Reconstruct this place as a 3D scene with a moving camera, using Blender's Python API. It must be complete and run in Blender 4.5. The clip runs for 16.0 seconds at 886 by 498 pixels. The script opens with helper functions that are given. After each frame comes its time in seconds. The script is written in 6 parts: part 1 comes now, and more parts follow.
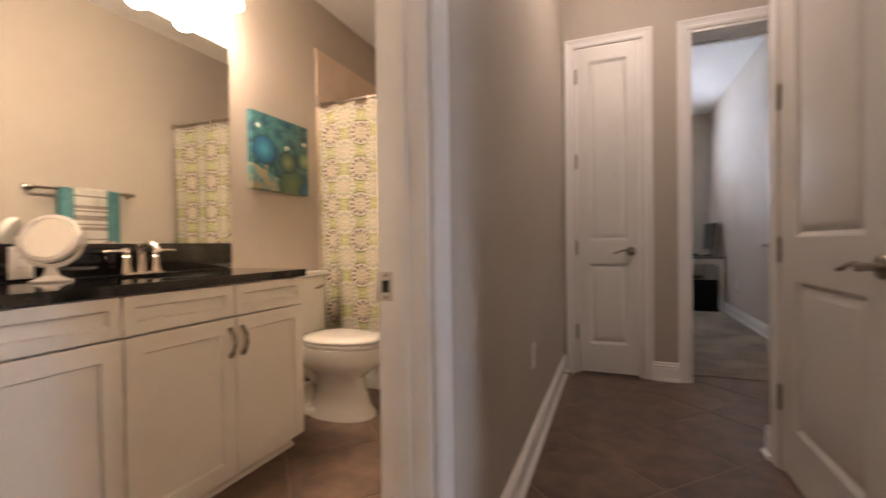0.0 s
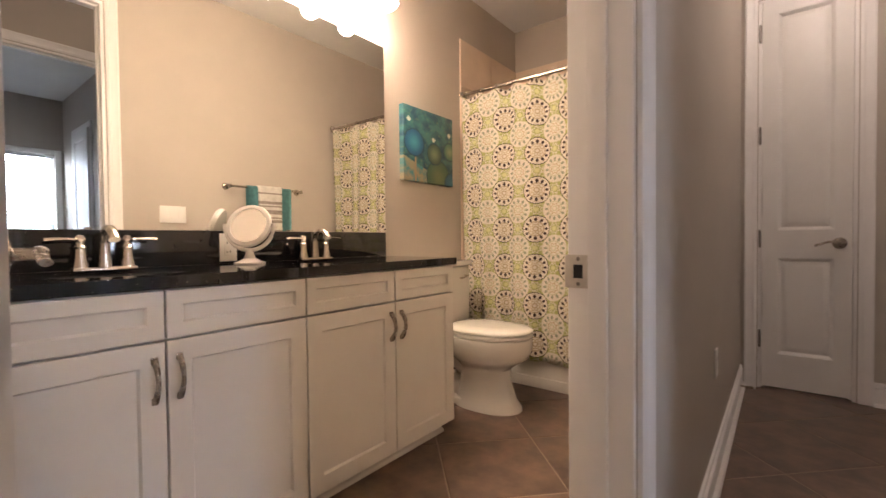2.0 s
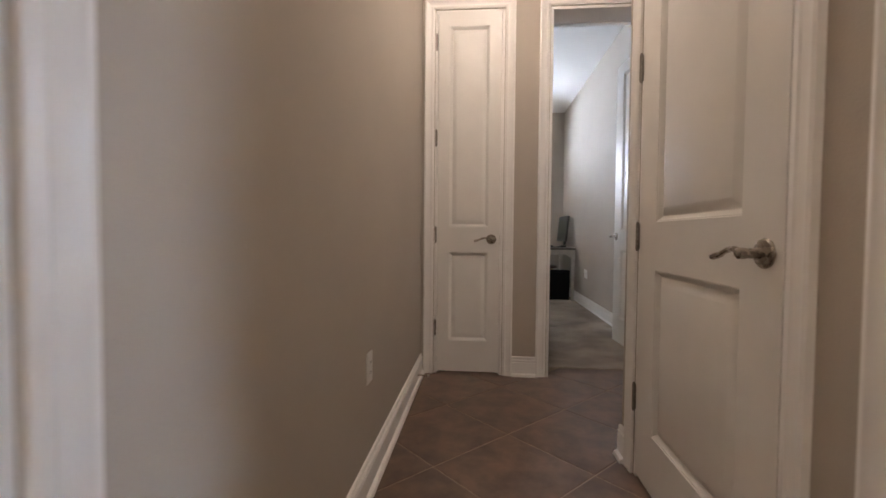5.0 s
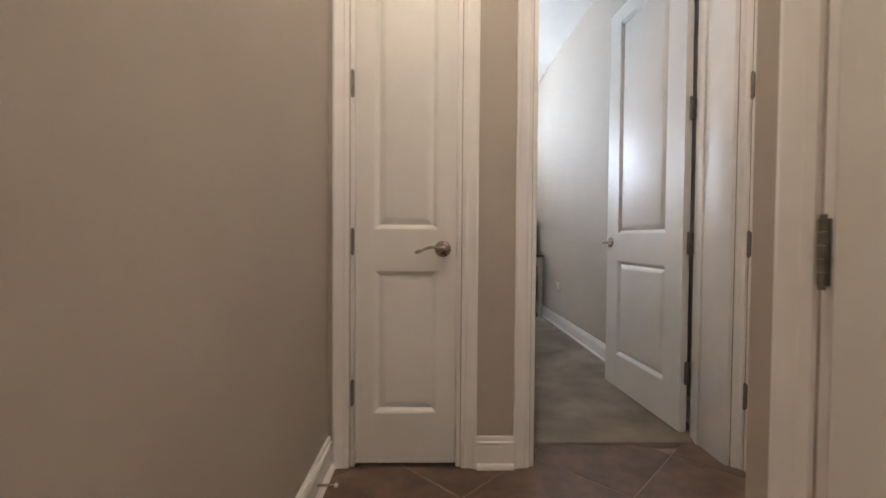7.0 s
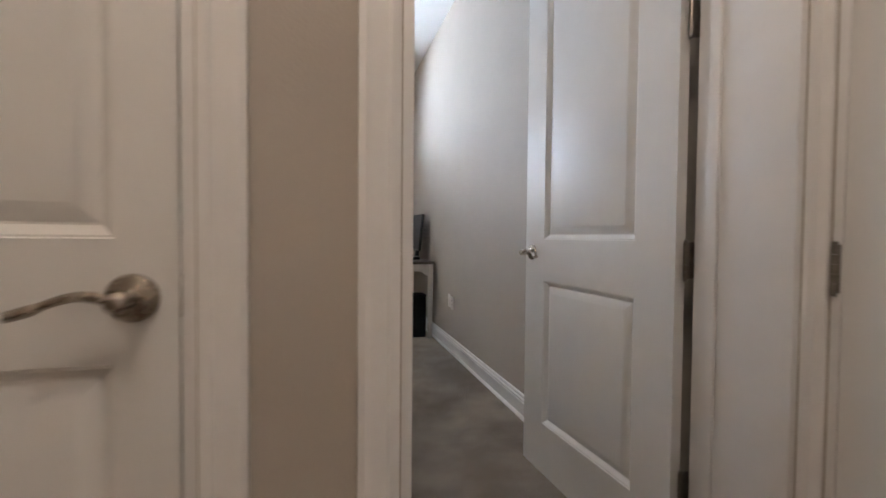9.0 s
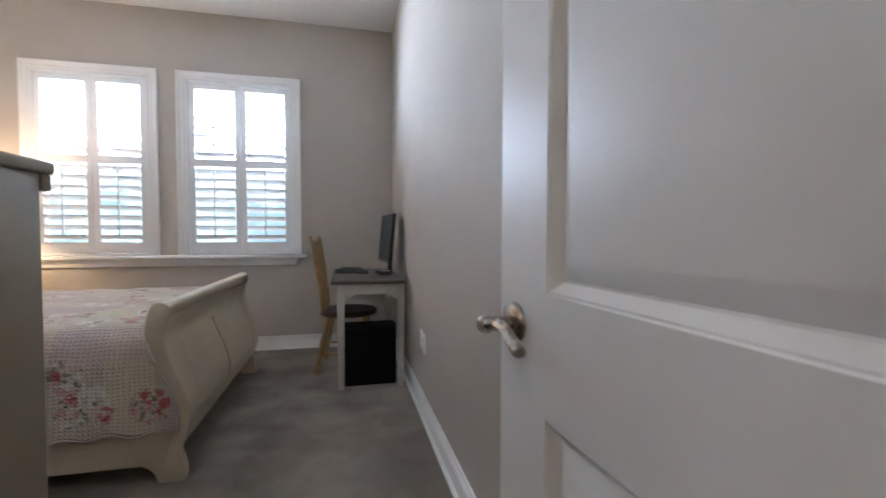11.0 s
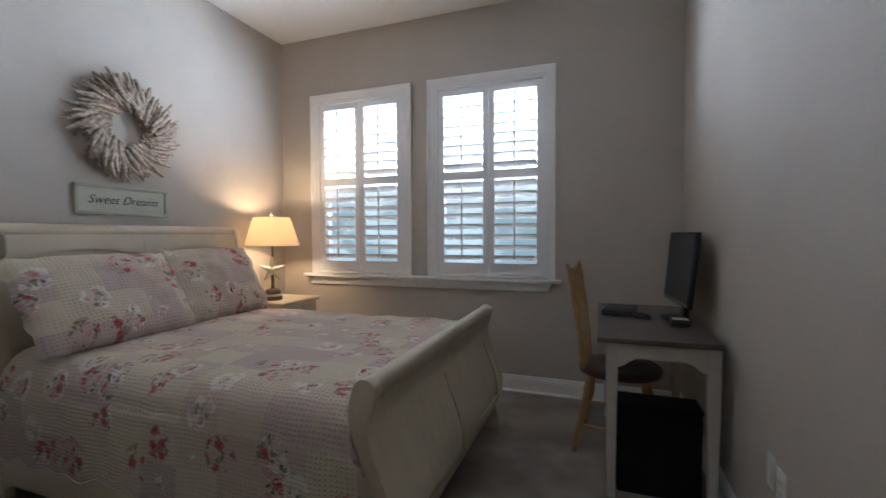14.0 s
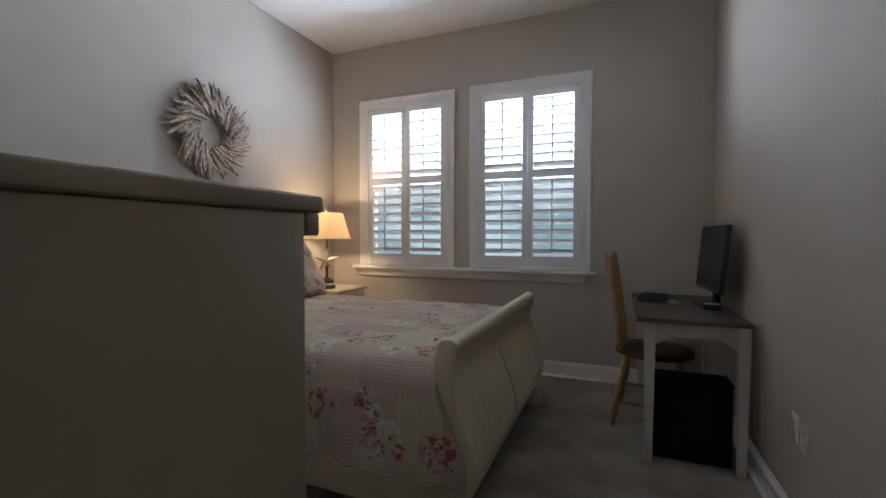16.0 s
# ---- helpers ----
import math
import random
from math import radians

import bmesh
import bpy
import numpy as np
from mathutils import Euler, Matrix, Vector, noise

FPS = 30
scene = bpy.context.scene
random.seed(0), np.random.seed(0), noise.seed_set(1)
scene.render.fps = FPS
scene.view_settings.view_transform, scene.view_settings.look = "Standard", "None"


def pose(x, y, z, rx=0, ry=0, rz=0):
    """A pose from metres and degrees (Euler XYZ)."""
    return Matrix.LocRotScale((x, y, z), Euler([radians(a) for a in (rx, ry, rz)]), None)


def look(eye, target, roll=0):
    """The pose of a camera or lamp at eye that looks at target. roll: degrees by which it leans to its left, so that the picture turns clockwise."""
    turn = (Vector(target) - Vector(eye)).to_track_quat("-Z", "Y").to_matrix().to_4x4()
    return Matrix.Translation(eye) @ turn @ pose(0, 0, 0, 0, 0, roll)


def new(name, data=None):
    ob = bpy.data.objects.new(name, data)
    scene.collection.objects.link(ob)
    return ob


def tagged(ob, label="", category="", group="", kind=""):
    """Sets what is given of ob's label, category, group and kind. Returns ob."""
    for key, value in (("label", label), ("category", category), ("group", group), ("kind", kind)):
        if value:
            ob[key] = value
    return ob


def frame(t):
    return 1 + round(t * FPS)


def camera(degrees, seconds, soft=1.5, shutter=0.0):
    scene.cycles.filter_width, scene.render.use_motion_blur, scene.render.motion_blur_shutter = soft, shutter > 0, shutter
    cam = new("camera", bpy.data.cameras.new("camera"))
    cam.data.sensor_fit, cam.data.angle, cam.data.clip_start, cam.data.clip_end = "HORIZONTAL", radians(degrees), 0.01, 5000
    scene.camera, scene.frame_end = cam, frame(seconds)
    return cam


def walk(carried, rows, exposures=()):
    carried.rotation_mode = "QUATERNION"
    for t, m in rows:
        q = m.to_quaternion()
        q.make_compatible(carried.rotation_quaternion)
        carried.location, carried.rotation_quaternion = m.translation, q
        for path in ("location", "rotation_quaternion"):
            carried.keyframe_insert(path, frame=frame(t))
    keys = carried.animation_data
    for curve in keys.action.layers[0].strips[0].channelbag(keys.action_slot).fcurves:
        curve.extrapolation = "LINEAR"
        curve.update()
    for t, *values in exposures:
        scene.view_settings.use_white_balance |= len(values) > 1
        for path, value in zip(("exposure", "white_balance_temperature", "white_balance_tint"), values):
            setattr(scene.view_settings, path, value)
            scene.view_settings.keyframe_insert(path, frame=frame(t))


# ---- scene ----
cam = camera(91.6, 16.0, shutter=0.5)
PATH = [
    (0, (0.015, -0.142, 0.994), (-0.722, 1.717, 0.97), -0.7),
    (0.5, (-0.066, -0.13, 0.969), (-1.18, 1.531, 0.948), -0.5),
    (1, (-0.153, -0.153, 0.967), (-1.408, 1.403, 0.94), -0.4),
    (1.5, (-0.167, -0.135, 0.97), (-1.434, 1.413, 0.936), -0.5),
    (2, (-0.141, -0.128, 0.966), (-1.374, 1.446, 0.924), -0.6),
    (2.5, (-0.113, -0.124, 0.963), (-1.213, 1.546, 0.916), -0.6),
    (3, (-0.088, -0.115, 0.962), (-1.001, 1.664, 0.91), -0.4),
    (3.5, (-0.042, -0.106, 0.957), (-0.727, 1.772, 0.898), -0.3),
    (4, (0.01, -0.042, 0.95), (-0.443, 1.905, 0.887), -0.4),
    (4.5, (0.057, 0.123, 0.961), (-0.234, 2.101, 0.885), -0.2),
    (4.7, (0.062, 0.211, 0.954), (-0.178, 2.195, 0.882), 0.1),
    (6.8, (0.077, 1.374, 0.965), (0.091, 3.373, 0.907), 0.5),
    (7, (0.1, 1.479, 0.969), (0.135, 3.478, 0.918), 0.4),
    (7.5, (0.136, 1.742, 0.976), (0.284, 3.736, 0.923), 0.4),
    (8, (0.226, 2.037, 0.982), (0.512, 4.016, 0.932), 0.5),
    (8.5, (0.295, 2.336, 0.983), (0.757, 4.281, 0.931), 0.4),
    (8.7, (0.319, 2.434, 0.994), (0.847, 4.363, 0.94), 0.5),
    (10.8, (0.987, 3.622, 1.062), (1.503, 5.553, 0.999), 0.4),
    (11, (1.001, 3.682, 1.086), (1.445, 5.631, 1.019), 0.1),
    (11.5, (1.015, 3.838, 1.112), (1.199, 5.829, 1.049), 0.1),
    (12, (0.989, 4.055, 1.127), (0.98, 6.054, 1.064), 0.1),
    (12.5, (0.954, 4.238, 1.153), (0.812, 6.232, 1.089), 0.0),
    (13, (0.941, 4.419, 1.185), (0.665, 6.399, 1.118), -0.1),
    (13.5, (0.93, 4.539, 1.225), (0.452, 6.48, 1.161), -0.2),
    (14, (0.911, 4.576, 1.239), (0.231, 6.456, 1.176), -0.3),
    (14.5, (0.879, 4.581, 1.239), (0.067, 6.408, 1.18), -0.3),
    (15, (0.857, 4.531, 1.24), (0.004, 6.338, 1.182), -0.3),
    (15.5, (0.834, 4.398, 1.21), (-0.001, 6.214, 1.153), -0.1),
    (16, (0.822, 4.238, 1.178), (0.062, 6.087, 1.123), 0.1),
]
walk(cam, [(t, look(eye, target, roll)) for t, eye, target, roll in PATH],
     exposures=[(0, -0.16, 6550, 18), (1.5, -0.17, 6450, 18), (3, -0.28, 6450, 18), (4.5, -0.03, 6400, 14), (7, 0.36, 6420, 9), (8.7, 0.22, 6300, 10), (11, 0.1, 5950, 10), (12.5, -0.27, 5950, 10), (14.5, -0.95, 6050, 10), (16, -1.08, 6150, 10)])

# ---- world and light ----
world = bpy.data.worlds.new("world")
scene.world = world
world.use_nodes = True
_n, _l = world.node_tree.nodes, world.node_tree.links
sky = _n.new("ShaderNodeTexSky")
sky.sky_type = "NISHITA"
sky.sun_disc = False
sky.sun_elevation, sky.sun_rotation = radians(38), radians(200)
_l.new(sky.outputs[0], _n["Background"].inputs[0])
_n["Background"].inputs[1].default_value = 0.15


def lamp_light(name, kind, place, energy, colour, size=0.1, turn=None, size_y=None):
    data = bpy.data.lights.new(name, kind)
    data.energy, data.color = energy, colour
    if kind == "AREA":
        data.size = size
        if size_y:
            data.shape, data.size_y = "RECTANGLE", size_y
    elif kind == "SUN":
        data.angle = size
    else:
        data.shadow_soft_size = size
    ob = new(name, data)
    ob.matrix_world = turn if turn else pose(*place)
    return ob


sun = lamp_light("sun", "SUN", (0, 0, 10), 0.8, (1, 0.97, 0.92), radians(12), turn=look((-4, 2, 10), (0, 0, 0)))
DAY = (0.72, 0.83, 1.0)
WARM = (1.0, 0.735, 0.58)
# sky light in the openings of the windows
lamp_light("window_light", "AREA", (0, 0, 0), 185, DAY, 0.85, turn=look((-1.10, 8.2, 2.08), (-1.10, 0, 2.08)), size_y=0.72)
lamp_light("window_light", "AREA", (0, 0, 0), 265, DAY, 0.85, turn=look((0.08, 8.2, 2.08), (0.08, 0, 2.08)), size_y=0.72)
lamp_light("window_light", "AREA", (0, 0, 0), 430, DAY, 0.8, turn=look((4.70, 0.9, 1.5), (0, 0.5, 1.0)), size_y=1.5)

# ---- materials ----
MATS = {}


def material(name, colour, rough=0.5, metal=0.0, vary=0.06, scale=6.0, bump=0.02, bump_scale=250.0, colour2=None, coat=0.0, spec=0.5, per_object=0.0):
    """A painted or plain surface: broad mottling, fine grain and relief."""
    m = bpy.data.materials.new(name)
    m.use_nodes = True
    n, l = m.node_tree.nodes, m.node_tree.links
    b = n["Principled BSDF"]
    b.inputs["Roughness"].default_value = rough
    b.inputs["Metallic"].default_value = metal
    b.inputs["Coat Weight"].default_value = coat
    b.inputs["Specular IOR Level"].default_value = spec
    co = n.new("ShaderNodeTexCoord")
    t1 = n.new("ShaderNodeTexNoise")
    t1.inputs["Scale"].default_value = scale
    t1.inputs["Detail"].default_value = 7
    t1.inputs["Roughness"].default_value = 0.58
    l.new(co.outputs["Object"], t1.inputs["Vector"])
    ramp = n.new("ShaderNodeValToRGB")
    c2 = colour2 or tuple(c * (1 - 2 * vary) for c in colour)
    ramp.color_ramp.elements[0].position, ramp.color_ramp.elements[1].position = 0.35, 0.65
    ramp.color_ramp.elements[0].color = (*c2, 1)
    ramp.color_ramp.elements[1].color = (*colour, 1)
    l.new(t1.outputs["Fac"], ramp.inputs["Fac"])
    out = ramp.outputs["Color"]
    if per_object:
        info = n.new("ShaderNodeObjectInfo")
        mr = n.new("ShaderNodeMapRange")
        mr.inputs["To Min"].default_value, mr.inputs["To Max"].default_value = 1 - per_object, 1 + per_object
        l.new(info.outputs["Random"], mr.inputs["Value"])
        hsv = n.new("ShaderNodeHueSaturation")
        l.new(mr.outputs["Result"], hsv.inputs["Value"])
        l.new(out, hsv.inputs["Color"])
        out = hsv.outputs["Color"]
    l.new(out, b.inputs["Base Color"])
    t2 = n.new("ShaderNodeTexNoise")
    t2.inputs["Scale"].default_value = bump_scale
    t2.inputs["Detail"].default_value = 3
    l.new(co.outputs["Object"], t2.inputs["Vector"])
    bp = n.new("ShaderNodeBump")
    bp.inputs["Strength"].default_value = 1.0
    bp.inputs["Distance"].default_value = bump * 0.01
    l.new(t2.outputs["Fac"], bp.inputs["Height"])
    l.new(bp.outputs["Normal"], b.inputs["Normal"])
    rr = n.new("ShaderNodeMapRange")
    rr.inputs["To Min"].default_value, rr.inputs["To Max"].default_value = max(rough - 0.07, 0.02), min(rough + 0.07, 1)
    l.new(t1.outputs["Fac"], rr.inputs["Value"])
    l.new(rr.outputs["Result"], b.inputs["Roughness"])
    MATS[name] = m
    return m


def emitter(name, colour, strength):
    m = bpy.data.materials.new(name)
    m.use_nodes = True
    b = m.node_tree.nodes["Principled BSDF"]
    b.inputs["Base Color"].default_value = (0.9, 0.88, 0.84, 1)
    b.inputs["Emission Color"].default_value = (*colour, 1)
    b.inputs["Emission Strength"].default_value = strength
    return m


WALL = material("greige_wall_paint", (0.48, 0.427, 0.365), 0.75, vary=0.025, scale=2.5, bump=0.06, bump_scale=180)
CEIL = material("white_ceiling_paint", (0.80, 0.79, 0.77), 0.85, vary=0.02, scale=2, bump=0.15, bump_scale=120)
TRIM = material("white_trim_paint", (0.88, 0.86, 0.835), 0.32, vary=0.02, scale=8, bump=0.01, bump_scale=90)
DOORP = material("white_door_paint", (0.80, 0.78, 0.745), 0.4, vary=0.02, scale=5, bump=0.012, bump_scale=70)
NICKEL = material("brushed_nickel", (0.40, 0.355, 0.305), 0.27, metal=1.0, vary=0.08, scale=60, bump=0.01, bump_scale=400)
SATIN = material("worn_satin_plate", (0.66, 0.61, 0.54), 0.5, metal=0.7, vary=0.06, scale=50)
BRONZE = material("dark_hinge_metal", (0.30, 0.27, 0.24), 0.35, metal=1.0, vary=0.1, scale=60, bump=0.01, bump_scale=300)
TILE = material("brown_floor_tile", (0.19, 0.125, 0.09), 0.36, scale=7, bump=0.05, bump_scale=35, colour2=(0.085, 0.056, 0.043), per_object=0.12)
GROUT = material("brown_grout", (0.36, 0.29, 0.23), 0.9, vary=0.1, scale=30, bump=0.1, bump_scale=300)
PLATE = material("white_plastic_plate", (0.82, 0.80, 0.76), 0.35, vary=0.01)
DARKGAP = material("dark_slot", (0.02, 0.02, 0.02), 0.8, vary=0.01)
LAWN = material("lawn_ground", (0.10, 0.16, 0.06), 0.95, vary=0.2, scale=1.2, bump=0.4, bump_scale=40)


def carpet_material():
    m = material("grey_beige_carpet", (0.41, 0.335, 0.26), 0.97, scale=2.6, bump=0.0, colour2=(0.20, 0.16, 0.12), spec=0.05)
    n, l = m.node_tree.nodes, m.node_tree.links
    b = n["Principled BSDF"]
    co = n.new("ShaderNodeTexCoord")
    w = n.new("ShaderNodeTexNoise")
    w.inputs["Scale"].default_value, w.inputs["Detail"].default_value = 420, 2
    w2 = n.new("ShaderNodeTexNoise")
    w2.inputs["Scale"].default_value, w2.inputs["Detail"].default_value = 22, 4
    ad = n.new("ShaderNodeMath")
    ad.operation = "ADD"
    for t in (w, w2):
        l.new(co.outputs["Object"], t.inputs["Vector"])
    l.new(w.outputs["Fac"], ad.inputs[0])
    l.new(w2.outputs["Fac"], ad.inputs[1])
    bp = n.new("ShaderNodeBump")
    bp.inputs["Distance"].default_value, bp.inputs["Strength"].default_value = 0.012, 0.9
    l.new(ad.outputs[0], bp.inputs["Height"])
    l.new(bp.outputs["Normal"], b.inputs["Normal"])
    b.inputs["Sheen Weight"].default_value = 0.25
    return m


CARPET = carpet_material()


def glass_material():
    m = bpy.data.materials.new("window_glass")
    m.use_nodes = True
    b = m.node_tree.nodes["Principled BSDF"]
    b.inputs["Roughness"].default_value = 0.0
    b.inputs["Transmission Weight"].default_value = 1.0
    b.inputs["IOR"].default_value = 1.0
    b.inputs["Base Color"].default_value = (0.97, 0.99, 0.98, 1)
    return m


GLASS = glass_material()

# ---- mesh helpers ----


def thing(name, place=(0, 0, 0), turn=0.0, label="", category="", group="", kind=""):
    ob = new(name)
    ob.empty_display_size = 0.05
    ob.matrix_world = pose(*place, 0, 0, turn)
    return tagged(ob, label, category, group, kind)


def smooth(me, degrees=28):
    for p in me.polygons:
        p.use_smooth = True
    me.set_sharp_from_angle(angle=radians(degrees))


def part(name, bm, mat, parent=None, label="", place=None, soft=True):
    me = bpy.data.meshes.new(name)
    bmesh.ops.recalc_face_normals(bm, faces=bm.faces)
    bm.to_mesh(me)
    bm.free()
    for one in (mat if isinstance(mat, (list, tuple)) else [mat]):
        me.materials.append(one)
    if soft:
        smooth(me, 28 if soft is True else soft)
    ob = new(name, me)
    if parent:
        ob.parent = parent
    if place is not None:
        ob.matrix_basis = place if isinstance(place, Matrix) else pose(*place)
    if label:
        ob["label"] = label
    return ob


def box(x0, x1, y0, y1, z0, z1, bevel=0.0, bm=None, seg=2):
    own = bmesh.new()
    bmesh.ops.create_cube(own, size=1, matrix=Matrix.LocRotScale(((x0 + x1) / 2, (y0 + y1) / 2, (z0 + z1) / 2), None, (abs(x1 - x0), abs(y1 - y0), abs(z1 - z0))))
    if bevel:
        bmesh.ops.bevel(own, geom=own.edges[:], offset=bevel, segments=seg, affect="EDGES", profile=0.5)
    return join(bm, own)


def join(bm, own, m=None):
    if m is not None:
        own.transform(m)
    if bm is None:
        return own
    me = bpy.data.meshes.new("tmp")
    own.to_mesh(me)
    own.free()
    bm.from_mesh(me)
    bpy.data.meshes.remove(me)
    return bm


def lathe(profile, seg=24, bm=None, m=None):
    """A turned shape from (radius, height) pairs."""
    own = bmesh.new()
    rings = []
    for r, z in profile:
        if r < 1e-5:
            rings.append([own.verts.new((0, 0, z))])
        else:
            rings.append([own.verts.new((r * math.cos(2 * math.pi * i / seg), r * math.sin(2 * math.pi * i / seg), z)) for i in range(seg)])
    for a, b in zip(rings, rings[1:]):
        for i in range(seg):
            j = (i + 1) % seg
            q = [a[i % len(a)], a[j % len(a)], b[j % len(b)], b[i % len(b)]]
            q = list(dict.fromkeys(q))
            if len(q) > 2:
                own.faces.new(q)
    for ring in (rings[0], rings[-1]):
        if len(ring) > 2:
            own.faces.new(ring)
    return join(bm, own, m)


def tube(points, radius, seg=10, bm=None, m=None, radii=None, flat=1.0):
    """A round bar along points."""
    own = bmesh.new()
    seg = max(seg, 14)
    pts = [Vector(p) for p in points]
    rings = []
    up = Vector((0, 0, 1))
    for i, p in enumerate(pts):
        d = (pts[min(i + 1, len(pts) - 1)] - pts[max(i - 1, 0)]).normalized()
        ref = up if abs(d.dot(up)) < 0.95 else Vector((1, 0, 0))
        u = d.cross(ref).normalized()
        v = u.cross(d).normalized()
        r = radii[i] if radii else radius
        rings.append([own.verts.new(p + u * (r * math.cos(2 * math.pi * k / seg)) + v * (r * flat * math.sin(2 * math.pi * k / seg))) for k in range(seg)])
    for a, b in zip(rings, rings[1:]):
        for k in range(seg):
            own.faces.new((a[k], a[(k + 1) % seg], b[(k + 1) % seg], b[k]))
    own.faces.new(rings[0])
    own.faces.new(rings[-1])
    return join(bm, own, m)


def extrude(profile, depth, bm=None, m=None, bevel=0.0):
    """A closed outline in x, z, made solid from y = 0 to depth."""
    own = bmesh.new()
    a = [own.verts.new((x, 0, z)) for x, z in profile]
    b = [own.verts.new((x, depth, z)) for x, z in profile]
    k = len(profile)
    own.faces.new(a)
    own.faces.new(b)
    for i in range(k):
        own.faces.new((a[i], a[(i + 1) % k], b[(i + 1) % k], b[i]))
    bmesh.ops.recalc_face_normals(own, faces=own.faces)
    if bevel:
        bmesh.ops.bevel(own, geom=[e for e in own.edges if e.calc_face_angle(0) > 0.6], offset=bevel, segments=2, affect="EDGES", profile=0.5)
    return join(bm, own, m)


def pierced(along, fixed0, fixed1, a0, a1, z0, z1, holes=()):
    """A slab between two planes, along x or y, with rectangular holes (a0, a1, z0, z1) right through."""
    us = sorted({a0, a1, *[h[0] for h in holes], *[h[1] for h in holes]})
    ws = sorted({z0, z1, *[h[2] for h in holes], *[h[3] for h in holes]})
    us = [u for u in us if a0 <= u <= a1]
    ws = [w for w in ws if z0 <= w <= z1]

    def solid(i, j):
        if not (0 <= i < len(us) - 1 and 0 <= j < len(ws) - 1):
            return False
        cu, cw = (us[i] + us[i + 1]) / 2, (ws[j] + ws[j + 1]) / 2
        return not any(h[0] < cu < h[1] and h[2] < cw < h[3] for h in holes)

    bm = bmesh.new()
    cache = {}

    def v(u, f, w):
        key = (u, f, w)
        if key not in cache:
            cache[key] = bm.verts.new((u, f, w) if along == "x" else (f, u, w))
        return cache[key]

    for i in range(len(us) - 1):
        for j in range(len(ws) - 1):
            if not solid(i, j):
                continue
            u0, u1, w0, w1 = us[i], us[i + 1], ws[j], ws[j + 1]
            for f in (fixed0, fixed1):
                bm.faces.new((v(u0, f, w0), v(u1, f, w0), v(u1, f, w1), v(u0, f, w1)))
            for di, dj, e in ((-1, 0, ((u0, w0), (u0, w1))), (1, 0, ((u1, w0), (u1, w1))), (0, -1, ((u0, w0), (u1, w0))), (0, 1, ((u0, w1), (u1, w1)))):
                if not solid(i + di, j + dj):
                    (ua, wa), (ub, wb) = e
                    bm.faces.new((v(ua, fixed0, wa), v(ub, fixed0, wb), v(ub, fixed1, wb), v(ua, fixed1, wa)))
    return bm


def wall(name, along, fixed0, fixed1, a0, a1, z0, z1, holes=(), mat=None, label=""):
    return tagged(part(name, pierced(along, fixed0, fixed1, a0, a1, z0, z1, holes), mat or WALL, soft=False), label, "wall", kind="structure")


# ---- the shell ----
HC = 3.05          # ceiling of hall and bedroom
BC = 2.74          # ceiling of the bathroom
DH = 2.45          # door openings
LX0, LX1 = -0.465, -0.345   # wall between bathroom and hall
RX0, RX1 = 0.682, 0.80       # opposite wall of the hall
EY0, EY1 = 3.28, 3.54       # end wall of the hall
BD0, BD1 = -0.145, 0.70     # bathroom doorway along y
OD0, OD1 = 0.19, 1.02       # doorway across the hall
RD0, RD1 = 1.275, 2.118     # closed closet door in the hall
KD0, KD1 = -0.255, 0.208    # narrow linen closet door along x
MD0, MD1 = 0.505, 1.365     # bedroom doorway along x
ND0, ND1 = 2.44, 3.245      # door in the side niche
NX = 1.40                   # wall of the niche
MW = -1.95                  # mirror wall of the bathroom
BLX, BRX, BBY = -1.928, 1.46, 7.95   # bedroom walls
W1 = (-1.535, -0.655, 0.90, 2.46)
W2 = (-0.375, 0.535, 0.90, 2.46)

wall("wall_hall_left", "y", LX0, LX1, -2.2, EY0, -0.02, HC, [(BD0, BD1, -0.02, DH)], label="greige painted wall between hall and bathroom")
wall("wall_hall_right", "y", RX0, RX1, -2.2, 2.262, -0.02, HC, [(OD0, OD1, -0.02, DH), (RD0, RD1, -0.02, DH)], label="greige painted wall of the hall")
wall("wall_hall_end", "x", EY0, EY1, LX0, 1.72, -0.02, HC, [(KD0, KD1, -0.02, DH), (MD0, MD1, -0.02, DH)], label="greige end wall with two doorways")
wall("wall_hall_back", "x", -2.32, -2.2, -2.1, 4.95, -0.02, HC, label="greige wall closing the hall")
wall("wall_niche_side", "y", NX, NX + 0.12, 2.17, EY0, -0.02, HC, [(ND0, ND1, -0.02, DH)], label="greige wall of the side niche")
wall("wall_niche_back", "x", 2.142, 2.262, RX1, NX, -0.02, HC, label="greige wall of the side niche")
wall("wall_bath_mirror", "y", MW - 0.12, MW, -0.29, 3.34, -0.02, HC, label="warm beige bathroom wall behind the mirror")
wall("wall_bath_south", "x", -0.29, -0.17, MW, LX0, -0.02, HC, label="beige bathroom wall beside the open door")
wall("wall_bath_tub", "x", 3.22, 3.34, MW, LX0, -0.02, HC, label="beige wall behind the bathtub")
wall("wall_bedroom_left", "y", BLX - 0.12, BLX, 4.26, BBY, -0.02, HC, label="grey greige bedroom wall behind the bed")
wall("wall_bedroom_window", "x", BBY, BBY + 0.16, BLX - 0.12, BRX + 0.12, -0.02, HC, [W1, W2], label="greige bedroom wall with two windows")
wall("wall_bedroom_right", "y", BRX, BRX + 0.12, EY1, BBY, -0.02, HC, label="greige bedroom wall beside the desk")
wall("wall_bedroom_closet", "x", 4.26, 4.38, BLX, 0.42, -0.02, HC, label="greige wall behind the dresser")
wall("wall_bedroom_entry", "y", 0.30, 0.42, EY1, 4.26, -0.02, HC, label="greige wall of the bedroom entry")
